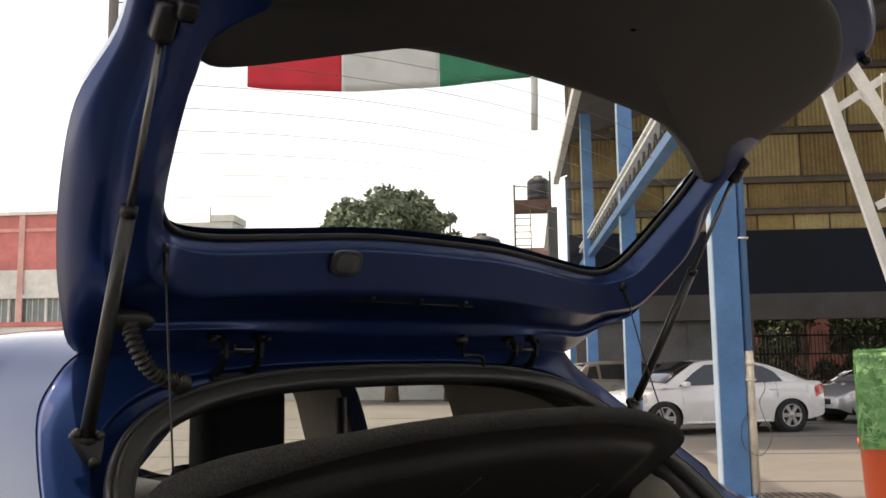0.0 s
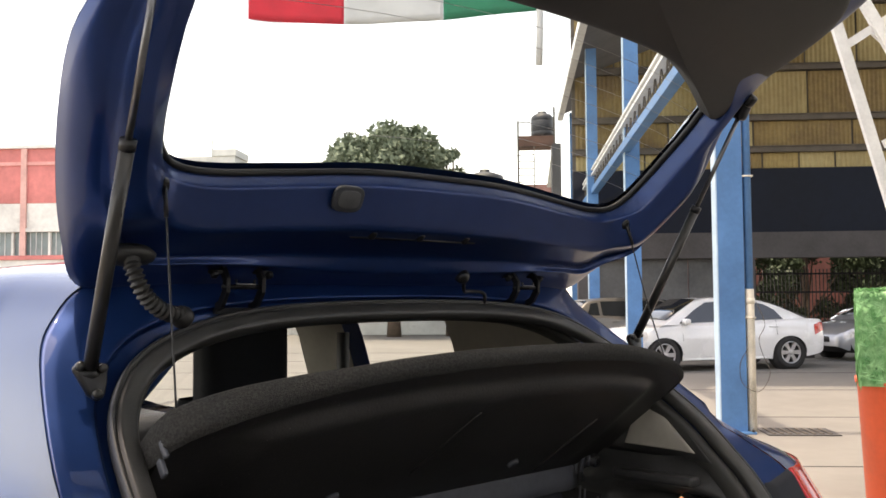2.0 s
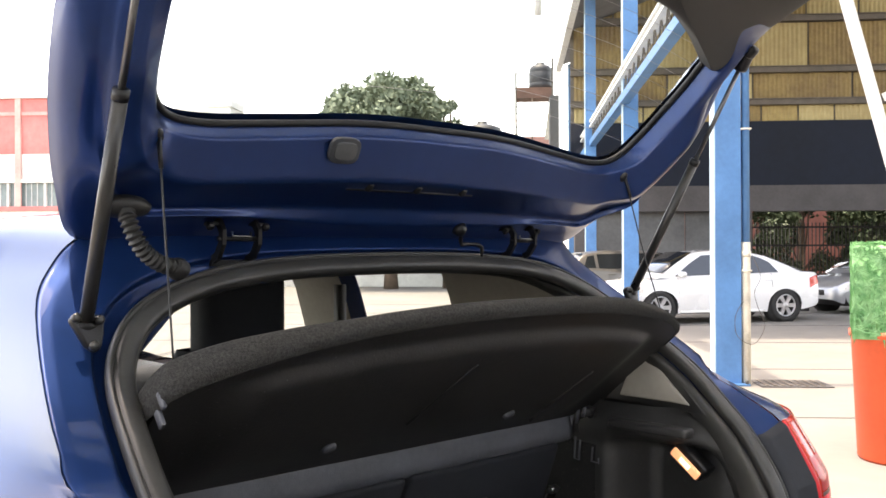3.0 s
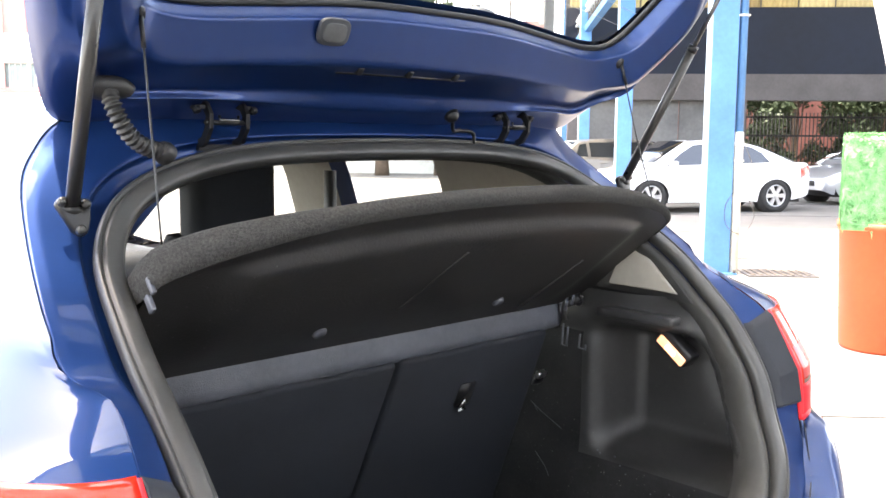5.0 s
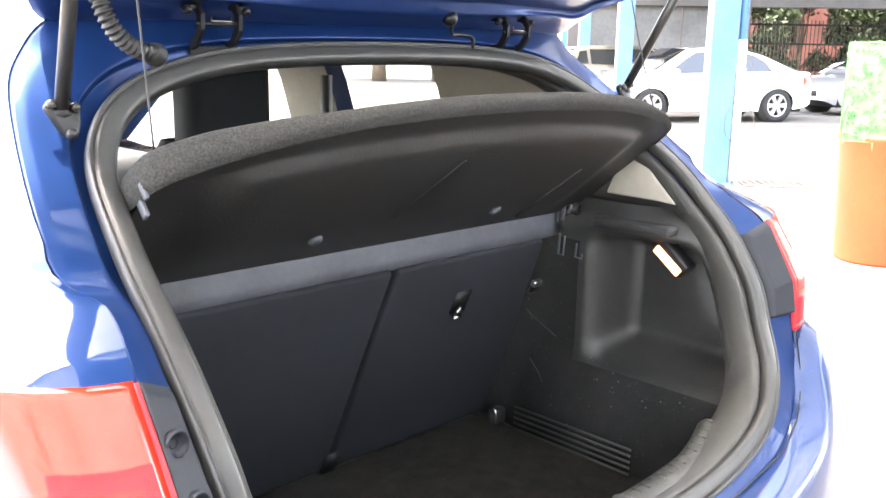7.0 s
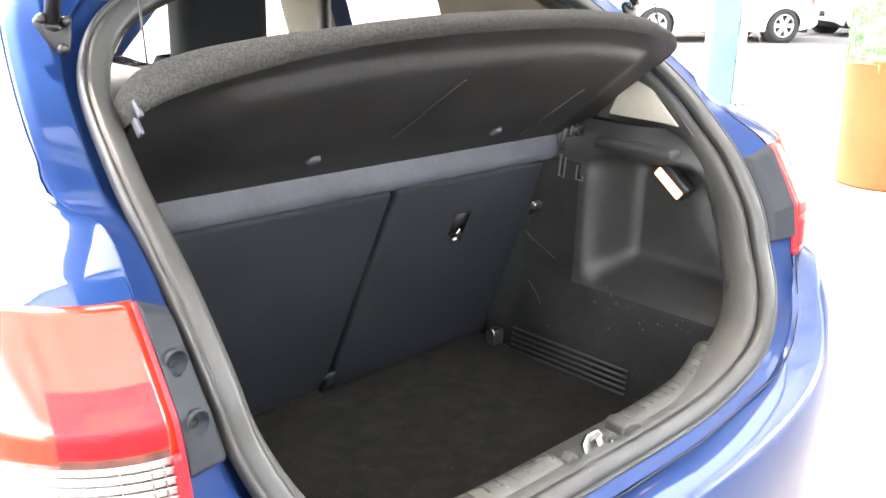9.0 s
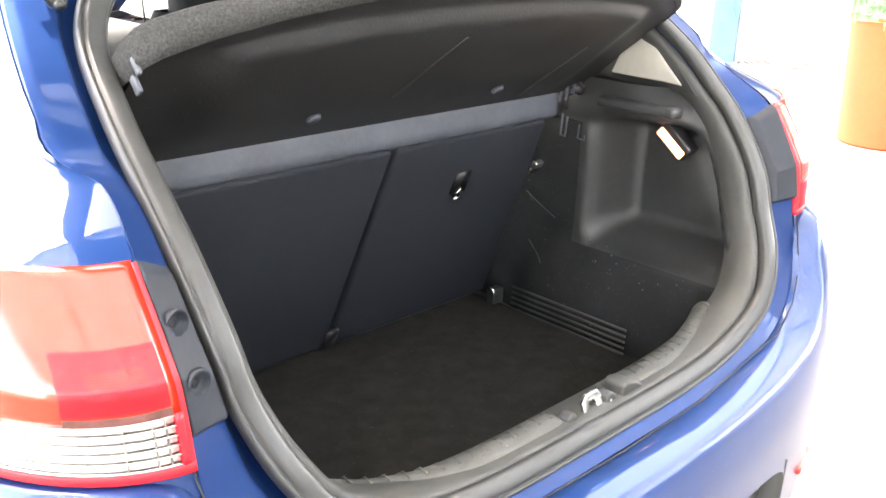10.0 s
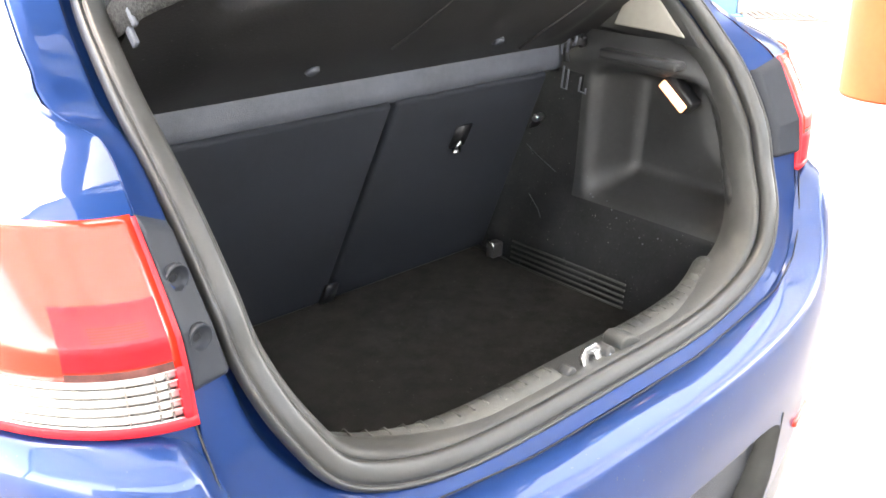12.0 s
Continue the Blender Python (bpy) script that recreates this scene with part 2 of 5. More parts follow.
def sweep(path, profile, closed=False, up=Vector((0, 0, 1)), centre=None, bm=None, caps=True):
    """Carries a closed profile of (side, out) along a path. With centre, side points away from it."""
    bm = bm or bmesh.new()
    path = [Vector(p) for p in path]
    n, rings = len(path), []
    for i, p in enumerate(path):
        a = path[i - 1] if (closed or i) else p
        b = path[(i + 1) % n] if (closed or i < n - 1) else p
        t = (b - a).normalized()
        ref = (p - Vector(centre)) if centre is not None else up
        s = (ref - t * ref.dot(t)).normalized()
        o = t.cross(s)
        rings.append([bm.verts.new(p + s * u + o * v) for u, v in profile])
    k = len(profile)
    for i in range(n if closed else n - 1):
        A, B = rings[i], rings[(i + 1) % n]
        for j in range(k):
            bm.faces.new((A[j], A[(j + 1) % k], B[(j + 1) % k], B[j]))
    if caps and not closed:
        bm.faces.new(rings[0])
        bm.faces.new(rings[-1][::-1])
    return bm


def circle(r, n=12, r2=None):
    return [(r * math.cos(2 * math.pi * i / n), (r2 or r) * math.sin(2 * math.pi * i / n)) for i in range(n)]


def rod(a, b, r, n=12, bm=None):
    a, b = Vector(a), Vector(b)
    up = Vector((0, 0, 1)) if abs((b - a).normalized().z) < 0.9 else Vector((1, 0, 0))
    return sweep([a, b], circle(r, n), up=up, bm=bm)


def lathe(profile, n=32, bm=None, m=Matrix(), hollow=False):
    """Turns (radius, height) points about z; a hollow one joins its last ring to its first."""
    bm = bm or bmesh.new()
    rings = [[bm.verts.new(m @ Vector((r * math.cos(2 * math.pi * i / n), r * math.sin(2 * math.pi * i / n), z))) for i in range(n)] for r, z in profile]
    for A, B in zip(rings, rings[1:]):
        for j in range(n):
            bm.faces.new((A[j], A[(j + 1) % n], B[(j + 1) % n], B[j]))
    if hollow:
        for j in range(n):
            bm.faces.new((rings[-1][j], rings[-1][(j + 1) % n], rings[0][(j + 1) % n], rings[0][j]))
        return bm
    bm.faces.new(rings[0][::-1])
    bm.faces.new(rings[-1])
    return bm


def prism(outline, h0, h1, m=Matrix()):
    """An outline of (a, b) raised from h0 to h1 along the local z."""
    bm = bmesh.new()
    lo = [bm.verts.new(m @ Vector((a, b, h0))) for a, b in outline]
    hi = [bm.verts.new(m @ Vector((a, b, h1))) for a, b in outline]
    n = len(lo)
    bm.faces.new(lo[::-1])
    bm.faces.new(hi)
    for j in range(n):
        bm.faces.new((lo[j], lo[(j + 1) % n], hi[(j + 1) % n], hi[j]))
    return bm


# ---------------------------------------------------------------- ground and surroundings
EYE = Vector((-1.0, -0.92, 0.0))
YARD = Matrix.Translation(EYE) @ pose(0, 0, 0, 0, 0, -48)      # local x along the shed's wall, local y towards it

g = grid([[(x, y, 0) for x in (-900, -60, -20, -5, 0, 5, 20, 60, 900)] for y in (-900, -60, -20, -5, 0, 5, 20, 60, 900)])
tagged(part("ground", g, CONCRETE), "pale worn concrete yard in bright sun", "ground", kind="structure")
for k in range(7):      # joints of the slabs
    m = YARD @ Matrix.Translation((0, 4.6 + 3.1 * k, 0))
    tagged(part("slab_joint", bx(-14, 14, -.009, .009, .0005, .004, m=m), GREYBEAM), "dark joint between concrete slabs", "joint", kind="structure")


def shed():
    w = thing("wall_shed", "shed end wall of yellowed sheets with brown girts above a dark band", "wall", kind="structure")
    part("dark_band", bx(1.6, 30, 26, 26.4, 3.15, 4.92, m=YARD), NAVY, w, smooth=False)
    part("concrete_beam", bx(1.6, 30, 25.9, 26.5, 2.44, 3.145, m=YARD), GREYBEAM, w, smooth=False)
    part("backing", bx(1.6, 30, 26.16, 26.2, 4.925, 13.0, m=YARD), BROWN, w, smooth=False)
    rnd = random.Random(3)
    # translucent sheets, each with its own corrugation
    for z0, z1, wide in ((4.95, 5.40, 1.05), (5.52, 6.27, 2.35), (6.43, 7.66, 2.35), (7.86, 9.5, 1.2), (9.7, 11.3, 1.2), (11.5, 12.9, 1.2)):
        x = 1.7
        while x < 17:
            ww = wide * rnd.uniform(.82, 1.15)
            n = int(ww / .06)
            rows = [[YARD @ Vector((x + ww * i / n, 26.12 - .018 * (i % 2), z)) for i in range(n + 1)] for z in (z0, z1)]
            part("sheet", grid(rows), SHEETS[rnd.randrange(3)], w, smooth=False)
            x += ww + .05
    for z in (5.46, 6.35, 7.76, 9.6, 11.4):
        part("girt", bx(1.6, 30, 25.93, 26.09, z - .085, z + .085, m=YARD), BROWN, w, smooth=False)
        part("girt_flange", bx(1.6, 30, 25.88, 25.93, z + .06, z + .085, m=YARD), BROWN, w, smooth=False)
    for x in (1.7, 6.2, 17.4, 25):
        part("column", bx(x, x + .35, 25.92, 26.4, 0, 2.435, m=YARD), GREYBEAM, w, smooth=False)
    # panels of the wall behind the parked cars
    for k in range(3):
        part("wall_panel", bx(2.1 + k * 1.35, 3.42 + k * 1.35, 26.2, 26.32, .0, 2.43, m=YARD), GREYWALL, w, smooth=False)


SHEETS = [mat("yellowed translucent sheet", (0.17, 0.105, 0.03), 0.6, 0, 0.35, 0.9, col2=(0.36, 0.27, 0.10)),
          mat("stained translucent sheet", (0.12, 0.07, 0.02), 0.6, 0, 0.35, 1.3, col2=(0.28, 0.20, 0.07)),
          mat("pale translucent sheet", (0.27, 0.20, 0.08), 0.6, 0, 0.3, 0.8, col2=(0.44, 0.36, 0.17))]
GREYWALL = mat("grey cement wall", (0.10, 0.10, 0.10), 0.9, 0, 0.25, 1.2)


def translucent(name, col):
    """A milky sheet that scatters the sun through itself."""
    m = mat(name, col, 0.6, 0, 0.15, 1.5)
    n, l = m.node_tree.nodes, m.node_tree.links
    b, tr, mix = n["Principled BSDF"], n.new("ShaderNodeBsdfTranslucent"), n.new("ShaderNodeMixShader")
    tr.inputs[0].default_value, mix.inputs[0].default_value = (*col, 1), 0.6
    l.new(b.outputs[0], mix.inputs[1])
    l.new(tr.outputs[0], mix.inputs[2])
    l.new(mix.outputs[0], n["Material Output"].inputs["Surface"])
    return m


MILKY = translucent("milky roof sheet", (0.74, 0.76, 0.77))
ROOFSHEET = mat("dull grey roof sheet", (0.13, 0.13, 0.14), 0.7, 0.2, 0.2, 0.8)
shed()


def steel_post(side, ahead, h, w=0.255):
    """An I-section column with a base plate."""
    t = thing("steel_post", "sky blue painted steel roof post standing on the yard", "post", group="blue posts of the shed")
    m = YARD @ Matrix.Translation((side, ahead, 0))
    d = .1
    o = [(-w / 2, -d), (w / 2, -d), (w / 2, -d + .014), (.008 + .0, -d + .014), (.008, d - .014), (w / 2, d - .014), (w / 2, d), (-w / 2, d), (-w / 2, d - .014), (-.008, d - .014), (-.008, -d + .014), (-w / 2, -d + .014)]
    part("column", prism(o, .02, h, m=m), POSTBLUE, t, smooth=False)
    # thin strip on the left edge, coloured pale as if the sun caught it
    part("lit_flange_edge", bx(-w / 2 - .014, -w / 2 - .001, -d, d, .02, h, m=m), POSTLIT, t, smooth=False)
    part("base_plate", bx(-w / 2 - .07, w / 2 + .07, -.17, .17, 0, .02, m=m), POSTBLUE, t)
    for sx in (-1, 1):
        for sy in (-1, 1):
            part("bolt", lathe([(.016, .02), (.016, .05), (.01, .055)], 6, m=m @ Matrix.Translation((sx * (w / 2 + .045), sy * .14, 0))), BROWN, t)
    return t


# post blue with the sunlight of its left edge put into the colour
POSTLIT = mat("post blue lightened as sunlit", (0.42, 0.55, 0.66), 0.5, 0, 0.15, 3)
for side, ahead, h in ((2.16, 9.6, 7.6), (2.06, 16.5, 7.6), (1.90, 23, 7.6), (1.90, 30, 7.4)):
    steel_post(side, ahead, h)

# pipe beside the near post: blue above, cream below, with a loose wire
pp = thing("downpipe", "blue and cream painted pipe standing beside the post", "pipe")
PM = YARD @ Matrix.Translation((2.345, 9.55, 0))
part("upper_pipe", lathe([(.040, 1.42), (.040, 7.4)], 16, m=PM), POSTBLUE, pp)
part("lower_pipe", lathe([(.046, 0), (.046, 1.44), (.041, 1.45)], 16, m=PM), PIPEWHITE, pp)
part("collar", lathe([(.052, 1.30), (.052, 1.36)], 16, m=PM), PIPEWHITE, pp)
part("loose_wire", sweep(smooth_line([PM @ Vector(p) for p in ((.05, -.05, 1.32), (.13, -.06, 1.1), (.07, -.06, .95), (.10, -.06, .8), (.17, -.06, .6), (.06, -.06, .42), (-.10, -.06, .5), (-.12, -.06, .7), (-.04, -.06, .85))], 50), circle(.0035, 5)), BROWN, pp)
for z in (1.16, 2.6, 4.2):
    part("pipe_clip", bx(-.06, .05, -.05, .05, z - .008, z + .008, m=PM), PIPEWHITE, pp)
# added dark plate that stands in for the near post's shadow on the concrete
dr = thing("post_shadow_plate", "dark barred plate on the concrete in place of the post's shadow", "drain cover")
part("plate", bx(2.45, 3.15, 9.35, 9.85, 0.004, .012, m=YARD), GREYBEAM, dr, smooth=False)
for k in range(8):
    part("bar", bx(2.5 + k * .078, 2.535 + k * .078, 9.4, 9.8, .012, .02, m=YARD), BROWN, dr, smooth=False)

# lattice beam along the post row, and the eaves above
tb = thing("lattice_beam", "pale blue steel lattice beam between the shed posts", "beam")
for dz, r in ((4.02, .07), (4.42, .022), (4.55, .022)):
    part("chord", bx(1.86, 2.02, 9.7, 29.9, dz - r, dz + r, m=YARD), POSTBLUE if r > .05 else WHITESTEEL, tb, smooth=False)
for k in range(36):
    y = 9.8 + k * .55
    part("lacing", rod(YARD @ Vector((1.94, y, 4.05)), YARD @ Vector((1.94, y + .275, 4.42)), .014, 6), BROWN, tb)
    part("lacing", rod(YARD @ Vector((1.94, y + .275, 4.42)), YARD @ Vector((1.94, y + .55, 4.05)), .014, 6), BROWN, tb)
rf = thing("roof_shed", "dull grey sheet roof of the shed on purlins", "roof", kind="structure")
part("roof_sheet", grid([[YARD @ Vector((x, y, z)) for x, z in ((1.55, 7.55), (6, 9.2), (14, 12.0), (30, 12.8))] for y in (14.5, 18, 22, 26.3, 31)]), ROOFSHEET, rf, smooth=False)
part("eaves_gutter", bx(1.42, 1.6, 14.5, 31, 7.35, 7.58, m=YARD), WHITESTEEL, rf, smooth=False)
for k in range(4):
    part("rafter", bx(1.6, 14, -.06, .06, -.12, .0, m=YARD @ Matrix.Translation((0, 16.5 + k * 3.2, 7.3)) @ pose(0, 0, 0, 0, -18, 0)), GREYBEAM, rf, smooth=False)
side = thing("wall_shed_side", "dark sheet cladding along the shed side", "wall", kind="structure")
part("cladding", bx(1.2, 1.5, 30.5, 31.5, 0, 6.5, m=YARD), GREYWALL, side, smooth=False)

# white lattice trestle, leaning up beyond the planter
lt = thing("steel_trestle", "white painted steel trestle frame standing in the yard", "trestle")
LM = YARD @ Matrix.Translation((0, 8, 0))
for a, b in (((2.43, 4.9), (3.72, .0)), ((2.46, 4.9), (4.98, .0))):
    part("leg", sweep([LM @ Vector((a[0], 0, a[1])), LM @ Vector((b[0], 0, b[1]))], [(-.045, -.03), (.045, -.03), (.045, .03), (-.045, .03)], up=LM.to_3x3() @ Vector((1, 0, 0))), WHITESTEEL, lt, smooth=False)
for a, b in (((2.80, 3.50), (3.40, 3.88)), ((3.12, 2.66), (3.75, 2.95)), ((3.30, 1.8), (4.05, 1.8)), ((3.5, .9), (4.5, .9)), ((3.05, 3.66), (3.75, 2.95))):
    part("brace", sweep([LM @ Vector((a[0], .03, a[1])), LM @ Vector((b[0], .03, b[1]))], [(-.035, -.02), (.035, -.02), (.035, .02), (-.035, .02)], up=LM.to_3x3() @ Vector((1, 0, 0))), WHITESTEEL, lt, smooth=False)
part("cable", sweep(smooth_line([LM @ Vector(p) for p in ((3.20, -.06, 3.8), (3.19, -.06, 3.3), (3.24, -.06, 2.95), (3.16, -.06, 2.72), (3.22, -.06, 2.5))], 30), circle(.007, 5)), PIPEWHITE, lt)

# tricolour cloth drape on a cable
bn = thing("cloth_drape", "red, white and green cloth drape hung from a cable", "banner")
FM = YARD @ Matrix.Translation((0, 9, 0))


def drape(x0, x1, material, label):
    n = 24
    rows = []
    for j in range(13):
        row = []
        for i in range(n + 1):
            x = x0 + (x1 - x0) * i / n
            u = (x + 2.70) / 2.98
            low = 4.225 - .09 * math.sin(math.pi * min(1, max(0, u)) ** .85)
            z = 5.15 + (low - 5.15) * j / 12
            row.append(FM @ Vector((x, .012 * math.sin(x * 7) * (j / 12), z)))
        rows.append(row)
    thick(part("cloth", grid(rows), material, bn, label), .004, 0)


drape(-2.70, -1.715, CLOTHRED, "red cloth length")
drape(-1.713, -.712, CLOTHWHITE, "white cloth length")
drape(-.71, .28, CLOTHGREEN, "green cloth length")
part("hanging_tail", sweep([FM @ Vector(p) for p in ((.25, 0, 5.1), (.25, 0, 4.3), (.245, 0, 4.0), (.235, .0, 3.67))], circle(.035, 8, .02)), CLOTHWHITE, bn, "pale rolled cloth tail")
part("cable", rod(FM @ Vector((-4.15, 0, 5.2)), FM @ Vector((2.1, .6, 5.15)), .008, 6), BROWN, bn)
pm = thing("cable_post", "slim grey steel post that holds the drape cable", "post")
part("pole", lathe([(.05, 0), (.05, 5.3)], 12, m=FM @ Matrix.Translation((-4.15, 0, 0))), GREYBEAM, pm)


# ---- parked cars
def saloon(label, paint, at, rz, boot=True):
    """A parked car facing local +x: shell with cut wheel arches, cabin, panes, lamps and wheels."""
    t = thing("parked_car", label, "car", at, rz)
    tail, nose, axle = (-2.14 if boot else -1.98), 2.14, 1.30

    def curve(x, pts):
        return float(np.interp(x, [p[0] for p in pts], [p[1] for p in pts]))

    SHOULDER = ((tail, .90), (tail + .05, .985), (tail + .14, 1.035), (tail + .45, 1.045), (-1.0, 1.02), (0, .985), (.9, .95), (1.3, .90), (1.7, .825), (1.95, .73), (2.08, .63), (nose, .56))
    WIDTH = ((tail, .66), (tail + .05, .74), (tail + .16, .80), (tail + .45, .835), (-.8, .848), (.8, .848), (1.5, .83), (1.8, .79), (2.0, .71), (2.1, .60), (nose, .50))
    CROWN = ((tail, .0), (tail + .14, .015), (-1, .03), (1.0, .045), (1.7, .05), (2.05, .03), (nose, .01))

    def low(x):
        z = curve(x, ((tail, .40), (tail + .12, .30), (tail + .4, .24), (-.9, .20), (.9, .20), (1.75, .22), (2.0, .24), (nose, .32)))
        for c in (-axle, axle):
            if abs(x - c) < .365:
                z = max(z, .315 + math.sqrt(.365 ** 2 - (x - c) ** 2))
        return z

    def side(x, f, s, proud=0.0):
        """A place on the flank: f from the lower edge to the shoulder."""
        b, top, w = low(x), curve(x, SHOULDER), curve(x, WIDTH)
        z = b + (top - b) * f
        g = (z - .2) / (top - .2)
        y = w * (float(np.interp(g, [0, .2, .45, .62, .66, .85, 1], [.93, .975, .995, 1.0, .985, .965, .925]))) + proud
        return Vector((x, s * y, z))

    xs_ = sorted({round(v, 3) for v in list(np.linspace(tail, nose, 64)) + [c + d * .365 for c in (-axle, axle) for d in (-1, -.985, -.9, .9, .985, 1)] + [tail + .03, tail + .08, nose - .03, nose - .08]})
    rows = []
    for x in xs_:
        top, w, cr = curve(x, SHOULDER), curve(x, WIDTH), curve(x, CROWN)
        half = [side(x, f, 1) for f in (0, .12, .3, .5, .62, .68, .85, 1)] + [Vector((x, w * k, top + cr * h)) for k, h in ((.86, .45), (.6, .8), (0, 1))]
        rows.append([Vector((p.x, -p.y, p.z)) for p in half[:-1]] + [half[-1]] + half[-2::-1])
    shell = grid(rows)
    shell.verts.ensure_lookup_table()
    n = len(rows[0])
    shell.faces.new([shell.verts[i] for i in range(n)])
    shell.faces.new([shell.verts[(len(rows) - 1) * n + i] for i in range(n)])
    part("body", shell, paint, t)
    part("underside", bx(tail + .25, 1.95, -.72, .72, .19, .60), BLACK, t)

    # cabin: pillars and roof, with panes of their own
    if boot:
        ROOF = ((-1.76, 1.04), (-1.52, 1.17), (-1.26, 1.305), (-1.0, 1.415), (-.75, 1.48), (-.4, 1.52), (0, 1.53), (.3, 1.51), (.55, 1.455), (.9, 1.24), (1.36, .92))
    else:
        ROOF = ((-1.90, 1.03), (-1.80, 1.20), (-1.66, 1.38), (-1.45, 1.47), (-1.0, 1.515), (-.3, 1.53), (.05, 1.525), (.3, 1.495), (.5, 1.44), (.85, 1.22), (1.28, .93))

    def pillar_y(z):
        return .775 - .215 * (z - .95) / .55

    rows = []
    for x in np.linspace(ROOF[0][0], ROOF[-1][0], 40):
        z = sum(curve(x + d, ROOF) for d in (-.06, -.03, 0, .03, .06)) / 5
        b = min(z - .005, .94)
        e = max(b + .003, z - .045)
        half = [Vector((x, pillar_y(b), b)), Vector((x, pillar_y((b + e) / 2), (b + e) / 2)), Vector((x, pillar_y(e), e)), Vector((x, pillar_y(e) - .035, e + (z - e) * .7)), Vector((x, pillar_y(e) * .7, z)), Vector((x, 0, z + .015))]
        rows.append([Vector((p.x, -p.y, p.z)) for p in half[:-1]] + [half[-1]] + half[-2::-1])
    part("roof", grid(rows), paint, t)

    def pane(name, outline, s):
        bm = bmesh.new()
        bm.faces.new([bm.verts.new(Vector((x, s * (pillar_y(z) + .004), z))) for x, z in outline])
        thick(part(name, bm, DARKGLASS, t, smooth=False), .016, 0)

    for s in (-1, 1):
        if boot:
            pane("side_window", [(-1.20, 1.045), (-.33, 1.015), (-.33, 1.44), (-.62, 1.43), (-.86, 1.37), (-1.06, 1.25)], s)
        else:
            pane("side_window", [(-1.62, 1.08), (-1.32, 1.06), (-1.32, 1.40), (-1.50, 1.37)], s)
            pane("side_window", [(-1.24, 1.055), (-.33, 1.015), (-.33, 1.44), (-1.24, 1.43)], s)
        pane("side_window", [(-.25, 1.01), (.78, .985), (.98, .975), (.62, 1.255), (.36, 1.415), (.0, 1.445), (-.25, 1.445)], s)
        for x, a, b in ((-.29, .30, .985), (.93, .30, .965), (-1.02, .72, 1.02)):
            q0, q1 = side(x, (a - low(x)) / (curve(x, SHOULDER) - low(x)), s, .001), side(x, 1, s, .001)
            part("door_seam", sweep([q0, side(x, .6, s, .001), q1], circle(.004, 5)), GREYBEAM, t)
        for x in (.0, -.95):
            p = side(x, .78, s)
            soft_edges(part("door_handle", bx(p.x - .09, p.x + .09, *sorted((p.y - s * .01, p.y + s * .024)), p.z - .014, p.z + .014), paint, t), .008)
        p = side(.86, 1, s)
        soft_edges(part("door_mirror", bx(p.x - .05, p.x + .07, *sorted((p.y - s * .04, p.y + s * .16)), p.z + .01, p.z + .13), paint, t), .04, 3)
        part("tail_light", grid([[side(x, f - .16 * (x - tail) / .34, s, .006) for f in (.70, .78, .86, .94, .985)] for x in np.linspace(tail + .015, tail + .30, 8)]), REDLENS, t, "red tail light")
        part("headlight", grid([[side(x, f, s, .005) for f in (.60, .70, .80, .90, .98)] for x in np.linspace(1.62, 2.05, 10)]), CLEARLENS, t, "clear headlight")
        part("sill", sweep([side(x, .03, s, .004) for x in np.linspace(-.88, .88, 9)], circle(.022, 8)), paint, t)
        for x in (axle, -axle):
            part("wheel_well", lathe([(.355, -.10), (.355, .10), (.02, .10)], 28, m=Matrix.Translation((x, s * .69, .315)) @ pose(0, 0, 0, 90 * s, 0, 0)), TYRE, t)
            mw = Matrix.Translation((x, s * .745, .315)) @ pose(0, 0, 0, -90 * s, 0, 0)
            ty = part("tyre", lathe([(.20, -.09), (.28, -.095), (.308, -.06), (.315, 0), (.308, .06), (.285, .092), (.21, .095)], 30, m=mw, hollow=True), TYRE, t)
            part("rim", lathe([(.212, -.05), (.212, .09), (.196, .088), (.185, .03), (.03, .03)], 28, m=mw), BLACK, ty)
            part("rim_edge", lathe([(.212, .07), (.212, .094), (.190, .092), (.188, .07)], 28, m=mw, hollow=True), ALLOY, ty)
            part("hub", lathe([(.055, .03), (.055, .085), (.03, .092)], 16, m=mw), ALLOY, ty)
            for k in range(6):
                a = Matrix.Rotation(k * math.pi / 3, 4, "Z")
                part("spoke", prism([(.03, -.030), (.195, -.040), (.195, .040), (.03, .030)], .05, .086, m=mw @ a), ALLOY, ty, smooth=False)
    for name, x0, x1, k0, k1 in (("windscreen", .50, 1.20, .86, .93), ("rear_window", *((-1.05, -1.78) if boot else (-1.55, -1.84)), .84, .90)):
        pts = []
        for x, k in ((x0, k0), (x1, k1)):
            z = curve(x, ROOF)
            pts.append([Vector((x, y * pillar_y(z) * k, z + .022 + .012 * (1 - abs(y)))) for y in (-1, -.5, 0, .5, 1)])
        thick(part(name, grid([pts[0], [(a + b) / 2 for a, b in zip(*pts)], pts[1]]), DARKGLASS, t), .012, 0)
    for ob in t.children:      # a low-built car: all but the wheels keeps close to the ground
        if ob.name.split(".")[0] not in ("tyre", "wheel_well"):
            for v in ob.data.vertices:
                v.co.z = min(v.co.z, .315) + max(0, v.co.z - .315) * .86
    soft_edges(part("number_plate", bx(tail - .012, tail + .002, -.2, .2, .60, .71), CLOTHWHITE, t, "blank white plate"), .004)
    soft_edges(part("grille", bx(nose - .03, nose + .006, -.30, .30, .40, .52), BLACK, t), .01)
    return t


saloon("white four-door saloon parked in front of the shed", WHITECAR, (14.98, 8.58, 0), 150.5)
saloon("silver saloon parked behind the white car", SILVERCAR, (20.25, 6.85, 0), 152)
saloon("beige-grey hatchback parked beside the shed post", BEIGECAR, (17.9, 12.2, 0), -28, boot=False)

